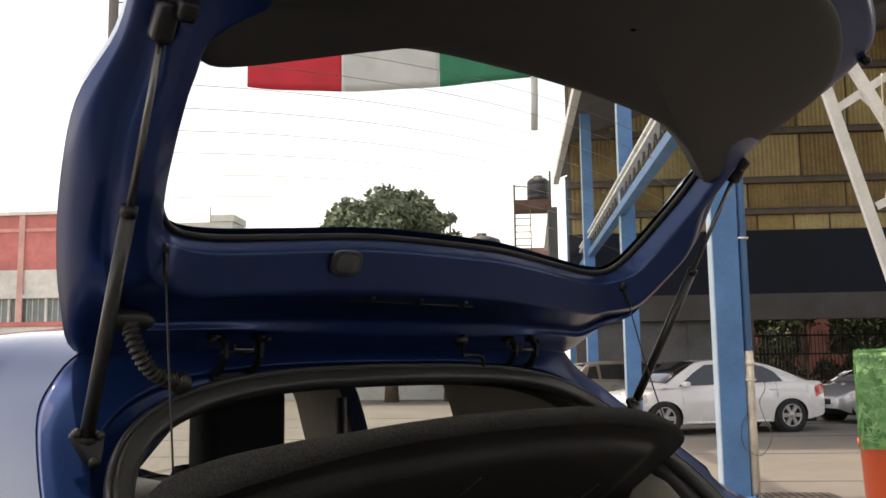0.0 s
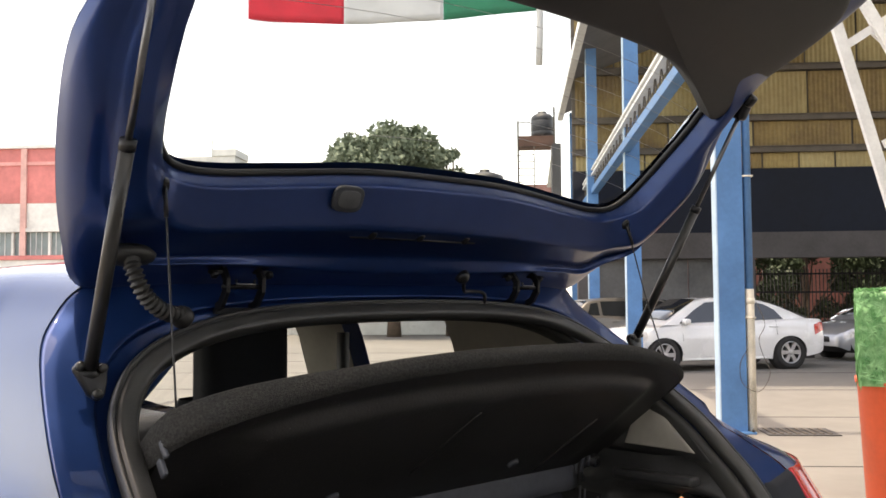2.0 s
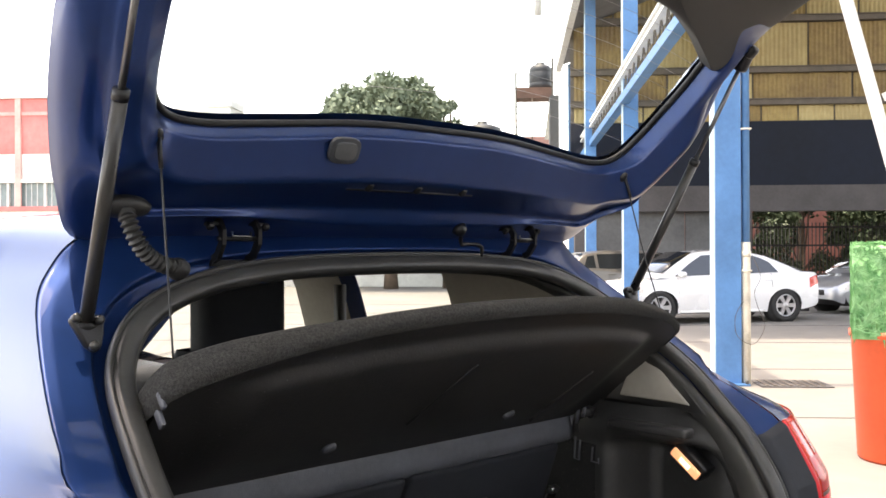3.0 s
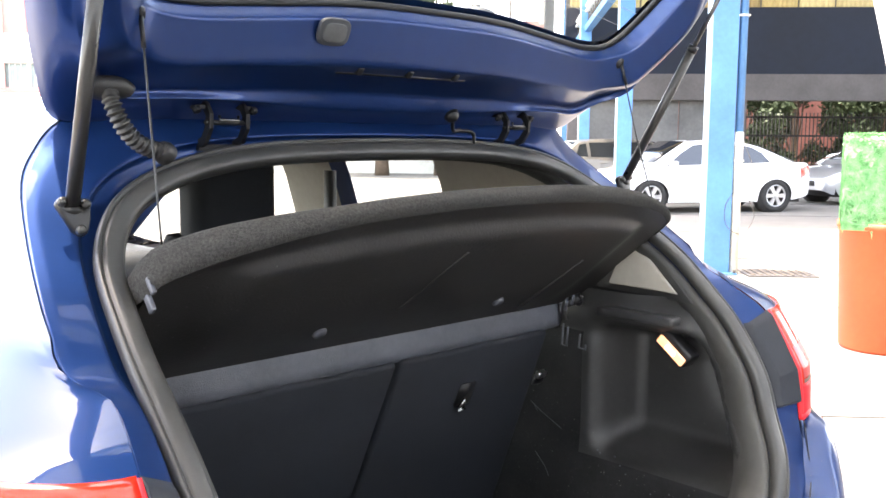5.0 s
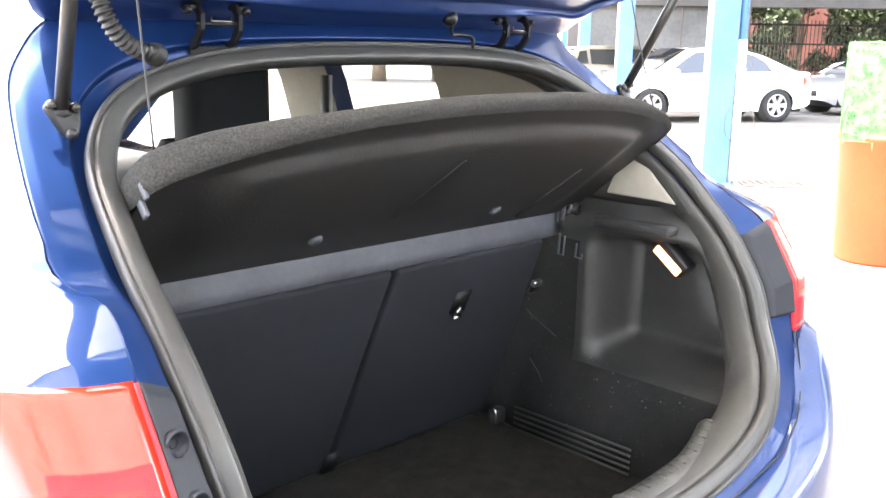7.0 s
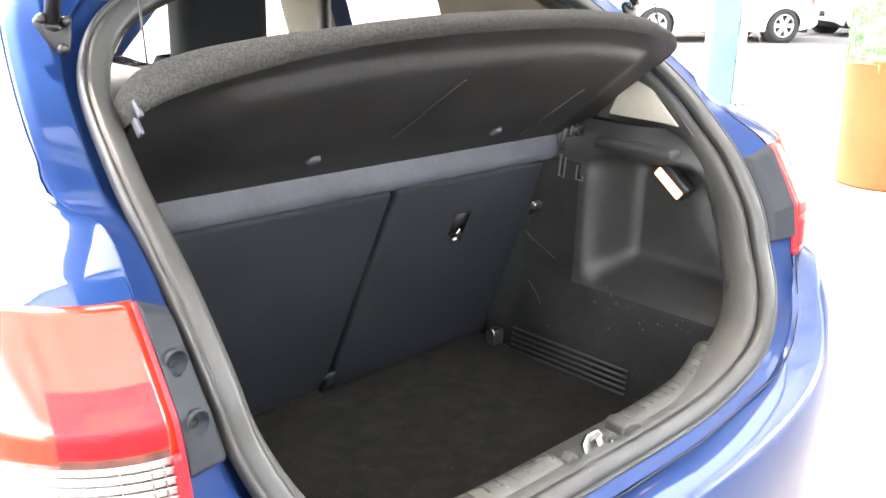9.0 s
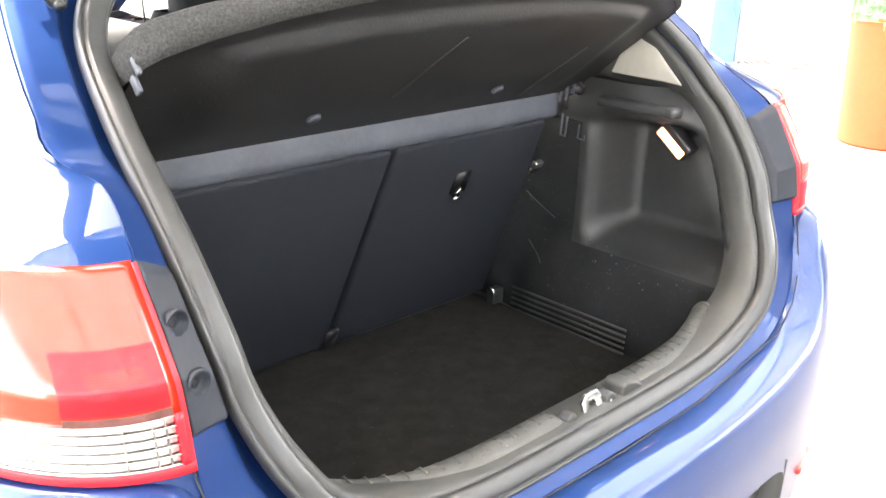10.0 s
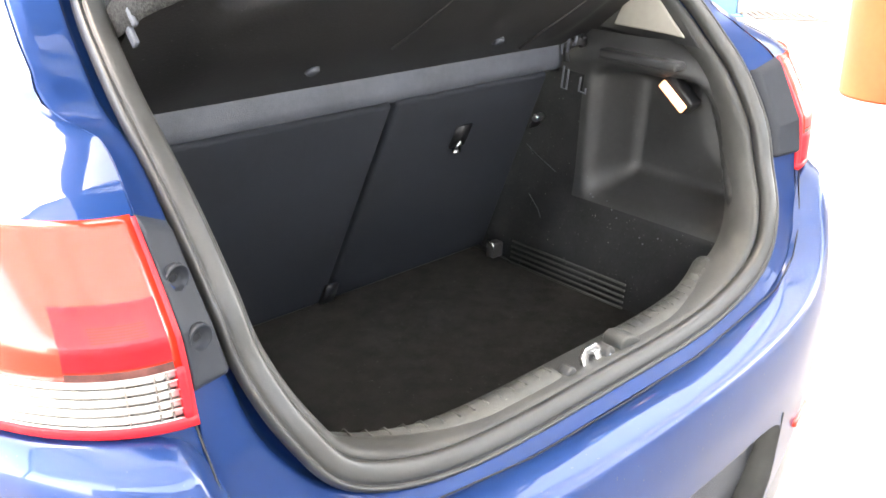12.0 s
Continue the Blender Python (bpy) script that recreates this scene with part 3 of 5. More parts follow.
# ---- fence and trees past the shed's opening
fn = thing("iron_fence", "black iron bar fence across the shed's far opening", "fence")
for z in (.35, 1.5, 2.1):
    part("rail", bx(6.8, 16, 30.9, 30.96, z - .03, z + .03, m=YARD), BLACK, fn, smooth=False)
for k in range(76):
    x = 6.85 + k * .12
    part("bar", bx(x, x + .026, 30.92, 30.945, 0, 2.25, m=YARD), PIPEWHITE if 46 < k < 56 else BLACK, fn, smooth=False)


def tree(label, at, height, spread, seed, trunk=.22, leaves=5200, leaf=.11, base=.35, clumps_n=26, foliage=None):
    """Tapered trunk, limbs and a crown of many small leaves in uneven clumps."""
    rnd = random.Random(seed)
    t = thing("tree", label, "tree", at)
    tr = lathe([(trunk * 1.25, 0), (trunk, height * .1), (trunk * .7, height * base), (trunk * .35, height * .75)], 10)
    clumps = []
    for k in range(clumps_n):
        a, q = rnd.uniform(0, 2 * math.pi), rnd.random() ** .5
        z = height * (base + (1 - base) * rnd.uniform(.12, 1))
        f = (z / height - base) / (1 - base)
        lim = spread * (1 - max(0, f - .3) ** 2 * 1.75) ** .5
        clumps.append((Vector((math.cos(a) * q * lim, math.sin(a) * q * lim, z - spread * .2)), spread * rnd.uniform(.16, .30)))
    for c, r in clumps[:14]:
        sweep([Vector((0, 0, height * base * .9)), Vector((c.x * .45, c.y * .45, height * base + (c.z - height * base) * .4)), c], circle(trunk * .16, 6), bm=tr)
    part("trunk", tr, BARK, t)
    vs, fs = [], []
    for _ in range(leaves):
        c, r = clumps[rnd.randrange(len(clumps))]
        d = Vector((rnd.gauss(0, 1), rnd.gauss(0, 1), rnd.gauss(0, .8)))
        p = c + d.normalized() * r * rnd.uniform(.45, 1.08)
        u = Vector((rnd.gauss(0, 1), rnd.gauss(0, 1), rnd.gauss(0, 1))).normalized() * leaf * rnd.uniform(.6, 1.5)
        w = u.cross(Vector((rnd.gauss(0, 1), rnd.gauss(0, 1), rnd.gauss(0, 1)))).normalized() * leaf * rnd.uniform(.35, .8)
        n = len(vs)
        vs += [p - u, p + w, p + u, p - w]
        fs.append((n, n + 1, n + 2, n + 3))
    me = bpy.data.meshes.new("crown")
    me.from_pydata([tuple(v) for v in vs], [], fs)
    me.materials.append(foliage or LEAF)
    cr = new("crown", me)
    cr.parent = t
    return t


def yard_at(x, y):
    p = YARD @ Vector((x, y, 0))
    return (p.x, p.y, 0)


tree("broad green tree rising behind the yard wall", yard_at(-4.45, 33), 7.85, 2.6, 5, leaves=34000, leaf=.12, base=.5, clumps_n=60)
tree("smaller green tree beside the broad one", yard_at(-2.35, 33.4), 6.95, 1.25, 8, leaves=5200, leaf=.09, base=.6)
tree("low green tree at the crown's edge", yard_at(-6.9, 33.2), 6.35, .5, 9, leaves=1500, leaf=.08, base=.8)
# fence trees wear the leaf green that has shade in its colour
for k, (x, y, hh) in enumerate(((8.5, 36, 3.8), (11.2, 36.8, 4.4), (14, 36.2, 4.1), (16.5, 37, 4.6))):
    tree("dense green tree behind the iron fence", yard_at(x, y), hh, 1.9, 20 + k, leaves=7000, leaf=.11, base=.12, foliage=LEAFSHADED)
hd = thing("wall_street", "reddish brick house wall across the street", "wall", kind="structure")
part("wall", bx(6.2, 20, 40, 40.4, 0, 5.5, m=YARD), mat("dull red brick wall", (0.22, 0.09, 0.07), 0.9, 0, 0.25, 1.2), hd, smooth=False)

# ---- painted wall at the left and the low roofs beyond
wl = thing("wall_red", "weathered red and white painted building wall with a window band", "wall", kind="structure")
part("upper", bx(-46, -14.6, 30, 30.4, 4.72, 6.6, m=YARD), REDWALL, wl, smooth=False)
part("lower", bx(-46, -14.6, 30.01, 30.4, 3.74, 4.715, m=YARD), WHITEWALL, wl, smooth=False)
part("base", bx(-46, -14.6, 30.01, 30.4, 0, 2.78, m=YARD), WHITEWALL, wl, smooth=False)
part("sill_band", bx(-46, -14.6, 29.93, 30.3, 2.785, 2.93, m=YARD), REDWALL, wl, smooth=False)
part("lintel_band", bx(-46, -14.6, 29.93, 30.3, 3.735, 3.86, m=YARD), WHITEWALL, wl, smooth=False)
part("coping", bx(-46, -14.5, 29.9, 30.5, 6.605, 6.72, m=YARD), WHITEWALL, wl, smooth=False)
part("rail_band", bx(-46, -14.6, 29.96, 30.0, 6.02, 6.14, m=YARD), mat("faded pink paint", (0.62, 0.30, 0.27), 0.85, 0, 0.15, 1), wl, smooth=False)
WINGREY = mat("grey louvre glass", (0.16, 0.20, 0.20), 0.3, 0, 0.2, 3)
for k in range(10):
    x = -16.78 - k * 3.0
    part("pilaster", bx(x - .1, x + .1, 29.92, 30.0, 2.93, 6.6, m=YARD), mat("faded pilaster paint", (0.60, 0.36, 0.32), 0.85, 0, 0.15, 1) if k == 0 else WHITEWALL, wl, smooth=False)
for k in range(24):
    x = -46 + k * 1.31
    part("window_pane", bx(x + .05, x + 1.25, 30.1, 30.14, 2.935, 3.73, m=YARD), WINGREY, wl, smooth=False)
    part("mullion", bx(x - .04, x + .04, 30.0, 30.12, 2.935, 3.73, m=YARD), WHITEWALL, wl, smooth=False)
    for j in range(5):
        part("louvre_bar", bx(x + .2 + j * .2, x + .215 + j * .2, 30.07, 30.10, 2.94, 3.725, m=YARD), WHITESTEEL, wl, smooth=False)
lw = thing("wall_low", "faded pink low boundary wall with a white face", "wall", kind="structure")
part("top_course", bx(-14, 1.62, 34.9, 35.2, 5.35, 5.68, m=YARD), mat("faded pink wall paint", (0.45, 0.25, 0.22), 0.9, 0, 0.2, 1), lw, smooth=False)
part("face", bx(-14, 1.62, 35, 35.2, 0, 5.345, m=YARD), WHITEWALL, lw, smooth=False)
rb = thing("roof_cabin", "white flat-roofed cabin with a slim mast on the roof", "cabin")
part("cabin_wall", bx(-11.9, -9.9, 31.5, 33, 0, 6.45, m=YARD), WHITEWALL, rb, smooth=False)
part("parapet", bx(-10.7, -9.85, 31.45, 33, 6.455, 6.7, m=YARD), WHITEWALL, rb, smooth=False)
part("mast", rod(YARD @ Vector((-10.75, 31.6, 6.4)), YARD @ Vector((-10.75, 31.6, 7.05)), .02, 6), BROWN, rb)

tk = thing("water_tank", "black plastic water tank on a rusty steel stand", "water tank")
TM = YARD @ Matrix.Translation((.99, 34, 0))
part("barrel", lathe([(.42, 7.31), (.425, 7.5), (.41, 7.52), (.425, 7.54), (.425, 7.9), (.41, 7.92), (.42, 7.94), (.41, 8.06), (.30, 8.17), (.17, 8.2), (.17, 8.27), (.02, 8.28)], 28, m=TM), TANKBLACK, tk)
part("platform", bx(-.92, .44, -.5, .5, 6.92, 7.30, m=TM), mat("rusty brown steel", (0.13, 0.07, 0.05), 0.8, 0, 0.3, 3), tk, smooth=False)
for x in (-.9, .42):
    for y in (-.48, .48):
        part("leg", bx(x - .035, x + .035, y - .035, y + .035, 0, 6.92 if y > 0 else (7.85 if x < 0 else 8.35), m=TM), BROWN, tk, smooth=False)
for z in (5.6, 5.85, 6.1, 6.35, 6.6):
    part("ladder_rung", rod(TM @ Vector((-.88, -.5, z)), TM @ Vector((-.32, -.5, z)), .018, 6), BROWN, tk)
part("ladder_rail", rod(TM @ Vector((-.32, -.5, 5.4)), TM @ Vector((-.32, -.5, 6.92)), .02, 6), BROWN, tk)
part("guard_rail", rod(TM @ Vector((-.9, -.48, 7.8)), TM @ Vector((-.45, -.48, 7.8)), .018, 6), BROWN, tk)
part("sheet_windbreak", prism([(.15, 5.5), (.45, 5.5), (.45, 7.0), (.36, 7.0)], -.02, .02, m=TM @ pose(0, .4, 0, 90, 0, 0)), PIPEWHITE, tk, smooth=False)
t2 = thing("roof_tank", "low black water tank resting on the wall roof", "water tank")
part("barrel", lathe([(.72, 5.68), (.74, 5.9), (.70, 6.05), (.35, 6.18), (.2, 6.2), (.2, 6.30), (.02, 6.31)], 30, m=YARD @ Matrix.Translation((-1.2, 35.1, 0))), TANKBLACK, t2)

# ---- planter with artificial grass
pt = thing("planter", "tall orange round planter with a box of artificial grass", "planter", (5.305, 1.368, 0))
part("pot", lathe([(.255, 0), (.27, .02), (.305, .80), (.318, .805), (.318, .845), (.295, .845), (.285, .78)], 48), ORANGE, pt)
part("grass_core", bx(-.285, .285, -.285, .285, .80, 1.40, m=pose(0, 0, 0, 0, 0, -70)), GRASSGREEN, pt)
rnd = random.Random(11)
vs, fs = [], []
for _ in range(5200):
    f = rnd.randrange(5)
    a, b = rnd.uniform(-.29, .29), rnd.uniform(.82, 1.40)
    p = [Vector((a, -.29, b)), Vector((a, .29, b)), Vector((-.29, a, b)), Vector((.29, a, b)), Vector((a, rnd.uniform(-.29, .29), 1.40))][f]
    out = [Vector((0, -1, 0)), Vector((0, 1, 0)), Vector((-1, 0, 0)), Vector((1, 0, 0)), Vector((0, 0, 1))][f]
    d = (Vector((rnd.gauss(0, .5), rnd.gauss(0, .5), rnd.gauss(.45, .6))) + out * .02).normalized()
    d = (d - out * d.dot(out) * .9).normalized()
    w = d.cross(out).normalized() * .0055
    L = rnd.uniform(.06, .15)
    for ax in (0, 1):
        if abs(p[ax] + d[ax] * L) > .30:
            d[ax] = -d[ax]
    if p.z + d.z * L > 1.43:
        d.z = min(d.z, .1)
    n = len(vs)
    m = pose(0, 0, 0, 0, 0, -70)
    vs += [m @ q for q in (p - w, p + w, p + d * L * .6 + w * .8 + out * .006, p + d * L + out * .004, p + d * L * .6 - w * .8 + out * .006)]
    fs.append((n, n + 1, n + 2, n + 3, n + 4))
me = bpy.data.meshes.new("artificial_grass")
me.from_pydata([tuple(v) for v in vs], [], fs)
me.materials.append(GRASSGREEN)
gbl = tagged(new("artificial_grass", me), kind="stuff")
gbl.parent = pt

# ---- the covered bay that the car is backed into: behind and above the camera
cv = thing("canopy", "dark sheet canopy with steel trusses behind the car", "canopy", kind="structure")
for k in range(14):
    part("canopy_sheet", bx(-14 + 2 * k, -12.03 + 2 * k, -11.2, .80, 6.2, 6.215), MILKY, cv, smooth=False)
for x in (-12, -8, -4, 0, 4, 8, 12):
    part("truss", bx(x - .05, x + .05, -10.9, .75, 5.85, 5.95), POSTBLUE, cv, smooth=False)
    part("truss_web", bx(x - .03, x + .03, -10.9, .75, 6.12, 6.19), POSTBLUE, cv, smooth=False)
for y in (-10.6, .6):
    part("eaves_beam", bx(-14, 14, y - .06, y + .06, 5.95, 6.1), POSTBLUE, cv, smooth=False)
for x in (-13.8, 13.8):
    for y in (-10.6, .6):
        part("canopy_post", bx(x - .12, x + .12, y - .12, y + .12, 0, 6.2), POSTBLUE, cv, smooth=False)
bw = thing("wall_back", "plain grey cement wall closing the bay", "wall", kind="structure")
part("wall", bx(-24, 24, -11.3, -11, 0, 4.6), mat("pale cement render", (0.27, 0.26, 0.25), 0.9, 0, 0.2, 0.8), bw, smooth=False)
for x in (-9.5, -3.2, 2.4, 8.6):
    part("pier", bx(x - .25, x + .25, -11, -10.9, 0, 4.6), WHITEWALL, bw, smooth=False)
for x in (-6.4, 5.4):
    part("shutter", bx(x - 1.5, x + 1.5, -11, -10.97, 0, 3.2), WHITEWALL, bw, smooth=False)


# ---------------------------------------------------------------- the hatchback
car = thing("hatchback_car", "blue metallic hatchback with its tailgate raised and boot open", "car")


def step(a, b, v):
    t = min(1, max(0, (v - a) / (b - a)))
    return t * t * (3 - 2 * t)


def boot_y(z):
    """How far forward the boot's opening lies at a height."""
    zs = (0.60, 0.683, 0.74, 0.80, 0.887, 0.966, 1.034, 1.073, 1.121, 1.16, 1.197, 1.229, 1.258, 1.283, 1.306, 1.352, 1.45)
    ys = (-.225, -.225, -.217, -.20, -.155, -.122, -.072, -.034, .013, .06, .108, .155, .19, .212, .229, .247, .27)
    return float(np.interp(z, zs, ys))


SEAL_HALF = [(x, boot_y(z), z) for x, z in ((0, 1.356), (.20, 1.352), (.334, 1.338), (.428, 1.311), (.489, 1.274), (.532, 1.22), (.551, 1.15), (.553, 1.085),
                                            (.553, 1.035), (.548, .955), (.538, .887), (.508, .81), (.445, .738), (.28, .690), (0, .683))]
EDGE_HALF = [(0, .315, 1.432), (.25, .315, 1.430), (.42, .312, 1.422), (.502, .312, 1.400), (.546, .306, 1.360), (.588, .245, 1.300), (.630, .060, 1.165),
             (.606, -.028, 1.112), (.619, -.115, 1.056), (.617, -.170, .96), (.613, -.19, .868), (.60, -.215, .77), (.47, -.252, .692), (.24, -.270, .670), (0, -.272, .667)]


def whole(half):
    """A closed contour from half of it: down the right side, up the left."""
    return [Vector(p) for p in half] + [Vector((-p[0], p[1], p[2])) for p in half[-2:0:-1]]


def through_all(points, per=5):
    """A closed smooth line with the same number of samples between each two points."""
    P, c, out = points, len(points), []
    for i in range(c):
        p0, p1, p2, p3 = P[i - 1], P[i], P[(i + 1) % c], P[(i + 2) % c]
        for s in range(per):
            t = s / per
            out.append(0.5 * ((2 * p1) + (p2 - p0) * t + (2 * p0 - 5 * p1 + 4 * p2 - p3) * t * t + (3 * p1 - p0 - 3 * p2 + p3) * t ** 3))
    return out


S = through_all(whole(SEAL_HALF))
E = through_all(whole(EDGE_HALF))
# the frame's flange hooks inward above the lamps
for i, hook in enumerate(((.632, .050, 1.148), (.631, .030, 1.130), (.621, .008, 1.121), (.612, -.012, 1.117)), 1):
    E[30 + i] = Vector(hook)
    E[110 - i] = Vector((-hook[0], hook[1], hook[2]))
MID = Vector((0, 0.0, 1.02))


def between(a, b, k, dy=0.0):
    return [p.lerp(q, k) + Vector((0, dy, 0)) for p, q in zip(a, b)]


def jamb_ring(k, f, dy=0.0):
    """A line round the frame: k of the way outward; where the frame steps forward it does so by f."""
    out = []
    for p, q in zip(S, E):
        y = p.y + (q.y - p.y) * (f if q.y > p.y else k)
        out.append(Vector((p.x + (q.x - p.x) * k, y + dy, p.z + (q.z - p.z) * k)))
    return out


def shoulder(k, dy):
    """A ring of the flange's flat face or its rounded shoulder, proud where the frame is wide."""
    return [p + Vector((0, dy * step(1.08, 1.15, p.z) * (1 - step(1.33, 1.40, p.z)), 0)) for p in jamb_ring(k, k)]


jamb = part("jamb", grid([jamb_ring(-.05, -.05, .03), jamb_ring(.16, .14, .016), jamb_ring(.22, .20, .014), jamb_ring(.26, .24, .009), jamb_ring(.29, .28, .002), jamb_ring(.33, .32, .0), shoulder(.40, -.001), shoulder(.58, -.002), shoulder(.74, -.003),
                          shoulder(.79, -.0032), shoulder(.83, -.0028), shoulder(.90, -.0015), shoulder(.96, -.0005), E, [p + Vector((-math.copysign(min(.008, abs(p.x)), p.x), .05, -.004)) for p in E]], closed=True), BLUEIN, car, "blue painted frame of the boot opening")
subdiv(jamb)
seal_profile = [(-.017, -.010), (-.0185, .000), (-.0175, .008), (-.014, .0125), (-.008, .0135), (.002, .0135), (.0065, .0125), (.0082, .0095), (.0095, .0080), (.0108, .0095), (.0125, .0115), (.0158, .0108), (.018, .006), (.018, -.010)]
subdiv(part("seal", sweep([p + Vector((0, -.008, 0)) for p in S], seal_profile, closed=True, centre=MID), SEAL, car, "dark rubber seal round the boot opening"))


# ---- outer skin: rings from the boot's edge round the corner, then stations towards the front
HALF_E = [Vector(p) for p in EDGE_HALF[:12]]
LAMP_OUT = (.01, .01, .02, .03, .028, .022, .03, .11, .165, .180, .19, .20)      # how far each line runs outward round the corner
LAMP_RUN = (.15, .15, .15, .15, .16, .2, .25, .30, .26, .26, .26, .26)    # and how far forward


def corner(k, s):
    p, th = HALF_E[k], s * math.pi / 2
    wide = min(1.0, max(0.0, (k - 6) / 2))
    bulge = (0.012 if k < 10 else 0.0) * math.sin(2 * th) * wide
    rise = 0.012 * math.sin(th) * (1 if k == 8 else 0)
    if wide:
        return Vector((p.x + LAMP_OUT[k] * math.sin(th), p.y + LAMP_RUN[k] * (1 - math.cos(th)) - bulge, p.z + rise))
    return Vector((p.x + LAMP_OUT[k] * s, p.y + LAMP_RUN[k] * s, p.z + (.008 * s if k < 4 else 0)))


STATIONS = [   # y, then (x, z) from the roof's middle down to the waist
    (.56, ((0, 1.452), (.28, 1.448), (.45, 1.436), (.555, 1.414), (.605, 1.37), (.645, 1.29), (.685, 1.19), (.735, 1.10), (.79, 1.045), (.815, .96), (.83, .87), (.835, .77))),
    (.74, ((0, 1.453), (.28, 1.449), (.45, 1.437), (.555, 1.415), (.605, 1.36), (.650, 1.27), (.695, 1.15), (.745, 1.055), (.80, 1.02), (.825, .95), (.84, .87), (.84, .77))),
    (1.18, ((0, 1.452), (.28, 1.448), (.45, 1.436), (.565, 1.412), (.61, 1.36), (.655, 1.27), (.705, 1.12), (.755, 1.00), (.80, .97), (.83, .92), (.84, .85), (.835, .76))),
    (1.42, ((0, 1.449), (.28, 1.445), (.45, 1.434), (.565, 1.410), (.61, 1.36), (.655, 1.27), (.705, 1.11), (.755, .98), (.80, .96), (.83, .91), (.84, .84), (.835, .76))),
    (1.95, ((0, 1.420), (.28, 1.415), (.45, 1.402), (.560, 1.375), (.61, 1.32), (.660, 1.22), (.710, 1.07), (.760, .96), (.80, .95), (.83, .90), (.84, .83), (.835, .76))),
    (2.62, ((0, 1.03), (.28, 1.025), (.45, 1.01), (.63, .99), (.68, .975), (.71, .965), (.735, .955), (.765, .945), (.80, .93), (.83, .88), (.84, .82), (.835, .76))),
    (3.30, ((0, .90), (.28, .895), (.45, .885), (.58, .87), (.64, .86), (.68, .85), (.71, .84), (.74, .83), (.77, .81), (.80, .78), (.82, .75), (.825, .70))),
    (3.62, ((0, .72), (.25, .71), (.40, .70), (.50, .69), (.55, .68), (.59, .67), (.62, .66), (.64, .65), (.66, .63), (.68, .60), (.69, .57), (.70, .52))),
]
RINGS = [[corner(k, s) for k in range(12)] for s in (0, .12, .26, .42, .6, .8, 1)] + [[Vector((x, y, z)) for x, z in row] for y, row in STATIONS]
NR = len(RINGS)


def both(row):
    return [Vector((-p.x, p.y, p.z)) for p in reversed(row)] + row[1:]


def dense(row):
    """The row with five samples between each two of its points."""
    out = []
    for i in range(len(row) - 1):
        p1, p2 = row[i], row[i + 1]
        p0, p3 = row[i - 1] if i else Vector((-row[1].x, row[1].y, row[1].z)), row[i + 2] if i + 2 < len(row) else p2 * 2 - p1
        for k in range(5):
            t = k / 5
            out.append(0.5 * ((2 * p1) + (p2 - p0) * t + (2 * p0 - 5 * p1 + 4 * p2 - p3) * t * t + (3 * p1 - p0 - 3 * p2 + p3) * t ** 3))
    return out + [row[-1]]


def openings():
    """Faces left out: side windows, windscreen and the lamps' places."""
    out = set()
    for rings, lines in (((8, 10, 11), (4, 5, 6)), ((11,), (0, 1, 2)), (range(6), (8, 9))):
        for i in rings:
            for k in lines:
                for m in range(5 * k, 5 * k + 5):
                    out |= {(i, 55 + m), (i, 54 - m)}
    return out


skin = part("body_shell", grid([both(E[:56])] + [both(dense(r)) for r in RINGS[1:]], skip=openings()), BLUE, car)


def lining(scale, drop, k0, k1, material, name, skip_windows=True, first=1):
    rows = [[Vector((p.x * scale, p.y + .015, p.z - drop)) for p in r[k0:k1 + 1]] for r in RINGS[first:NR - 3]]
    for s in (-1, 1):
        rr = [[Vector((s * p.x, p.y, p.z)) for p in r] for r in rows]
        sk = {(i - first, k - k0) for i in (8, 10) for k in (4, 5, 6)} if skip_windows else ()
        part(name, grid(rr, skip=sk), material, car)


lining(.93, .006, 3, 7, BEIGE, "pillar_trim", first=4)
lining(.955, .0, 7, 11, CHARCOAL, "inner_side", first=6)
part("headliner", grid([[Vector((x * .99, r[0].y + .02, z - .035)) for x, z in [(-r[3].x, r[3].z), (-r[2].x, r[2].z), (0, r[0].z), (r[2].x, r[2].z), (r[3].x, r[3].z)]] for r in RINGS[1:12]]), BEIGE, car, "warm grey cloth headliner")


for s in (-1, 1):
    for i in (8, 10, 11):
        a, b = RINGS[i], RINGS[i + 1]
        rows = [[Vector((s * p.x * .99, p.y, p.z)) for p in r[4:8]] for r in (a, b)]
        w = part("side_window", grid(rows), GLASS, car, smooth=False)
        w.visible_shadow = False
ws = part("windscreen", grid([both(RINGS[11][:4]), both(RINGS[12][:4])]), GLASS, car, smooth=False)
ws.visible_shadow = False

# ---- rear bumper: sections from the gap at the frame over the shelf's crease and down the face
SECTIONS = [   # edge at the frame, crease, then the face's plan place
    ((0, -.274, .665), (0, -.340, .661), (0, -.366)), ((.197, -.273, .668), (.20, -.337, .662), (.20, -.362)), ((.355, -.262, .679), (.375, -.324, .668), (.385, -.350)),
    ((.472, -.256, .690), (.495, -.308, .682), (.50, -.332)), ((.555, -.240, .724), (.580, -.286, .706), (.585, -.310)), ((.604, -.219, .772), (.625, -.256, .765), (.645, -.285)),
    ((.617, -.194, .864), (.634, -.222, .862), (.69, -.252)), ((.680, -.178, .874), (.700, -.208, .852), (.74, -.20)), ((.742, -.128, .878), (.762, -.142, .847), (.785, -.12)),
    ((.792, -.030, .876), (.808, -.035, .842), (.815, -.03))]


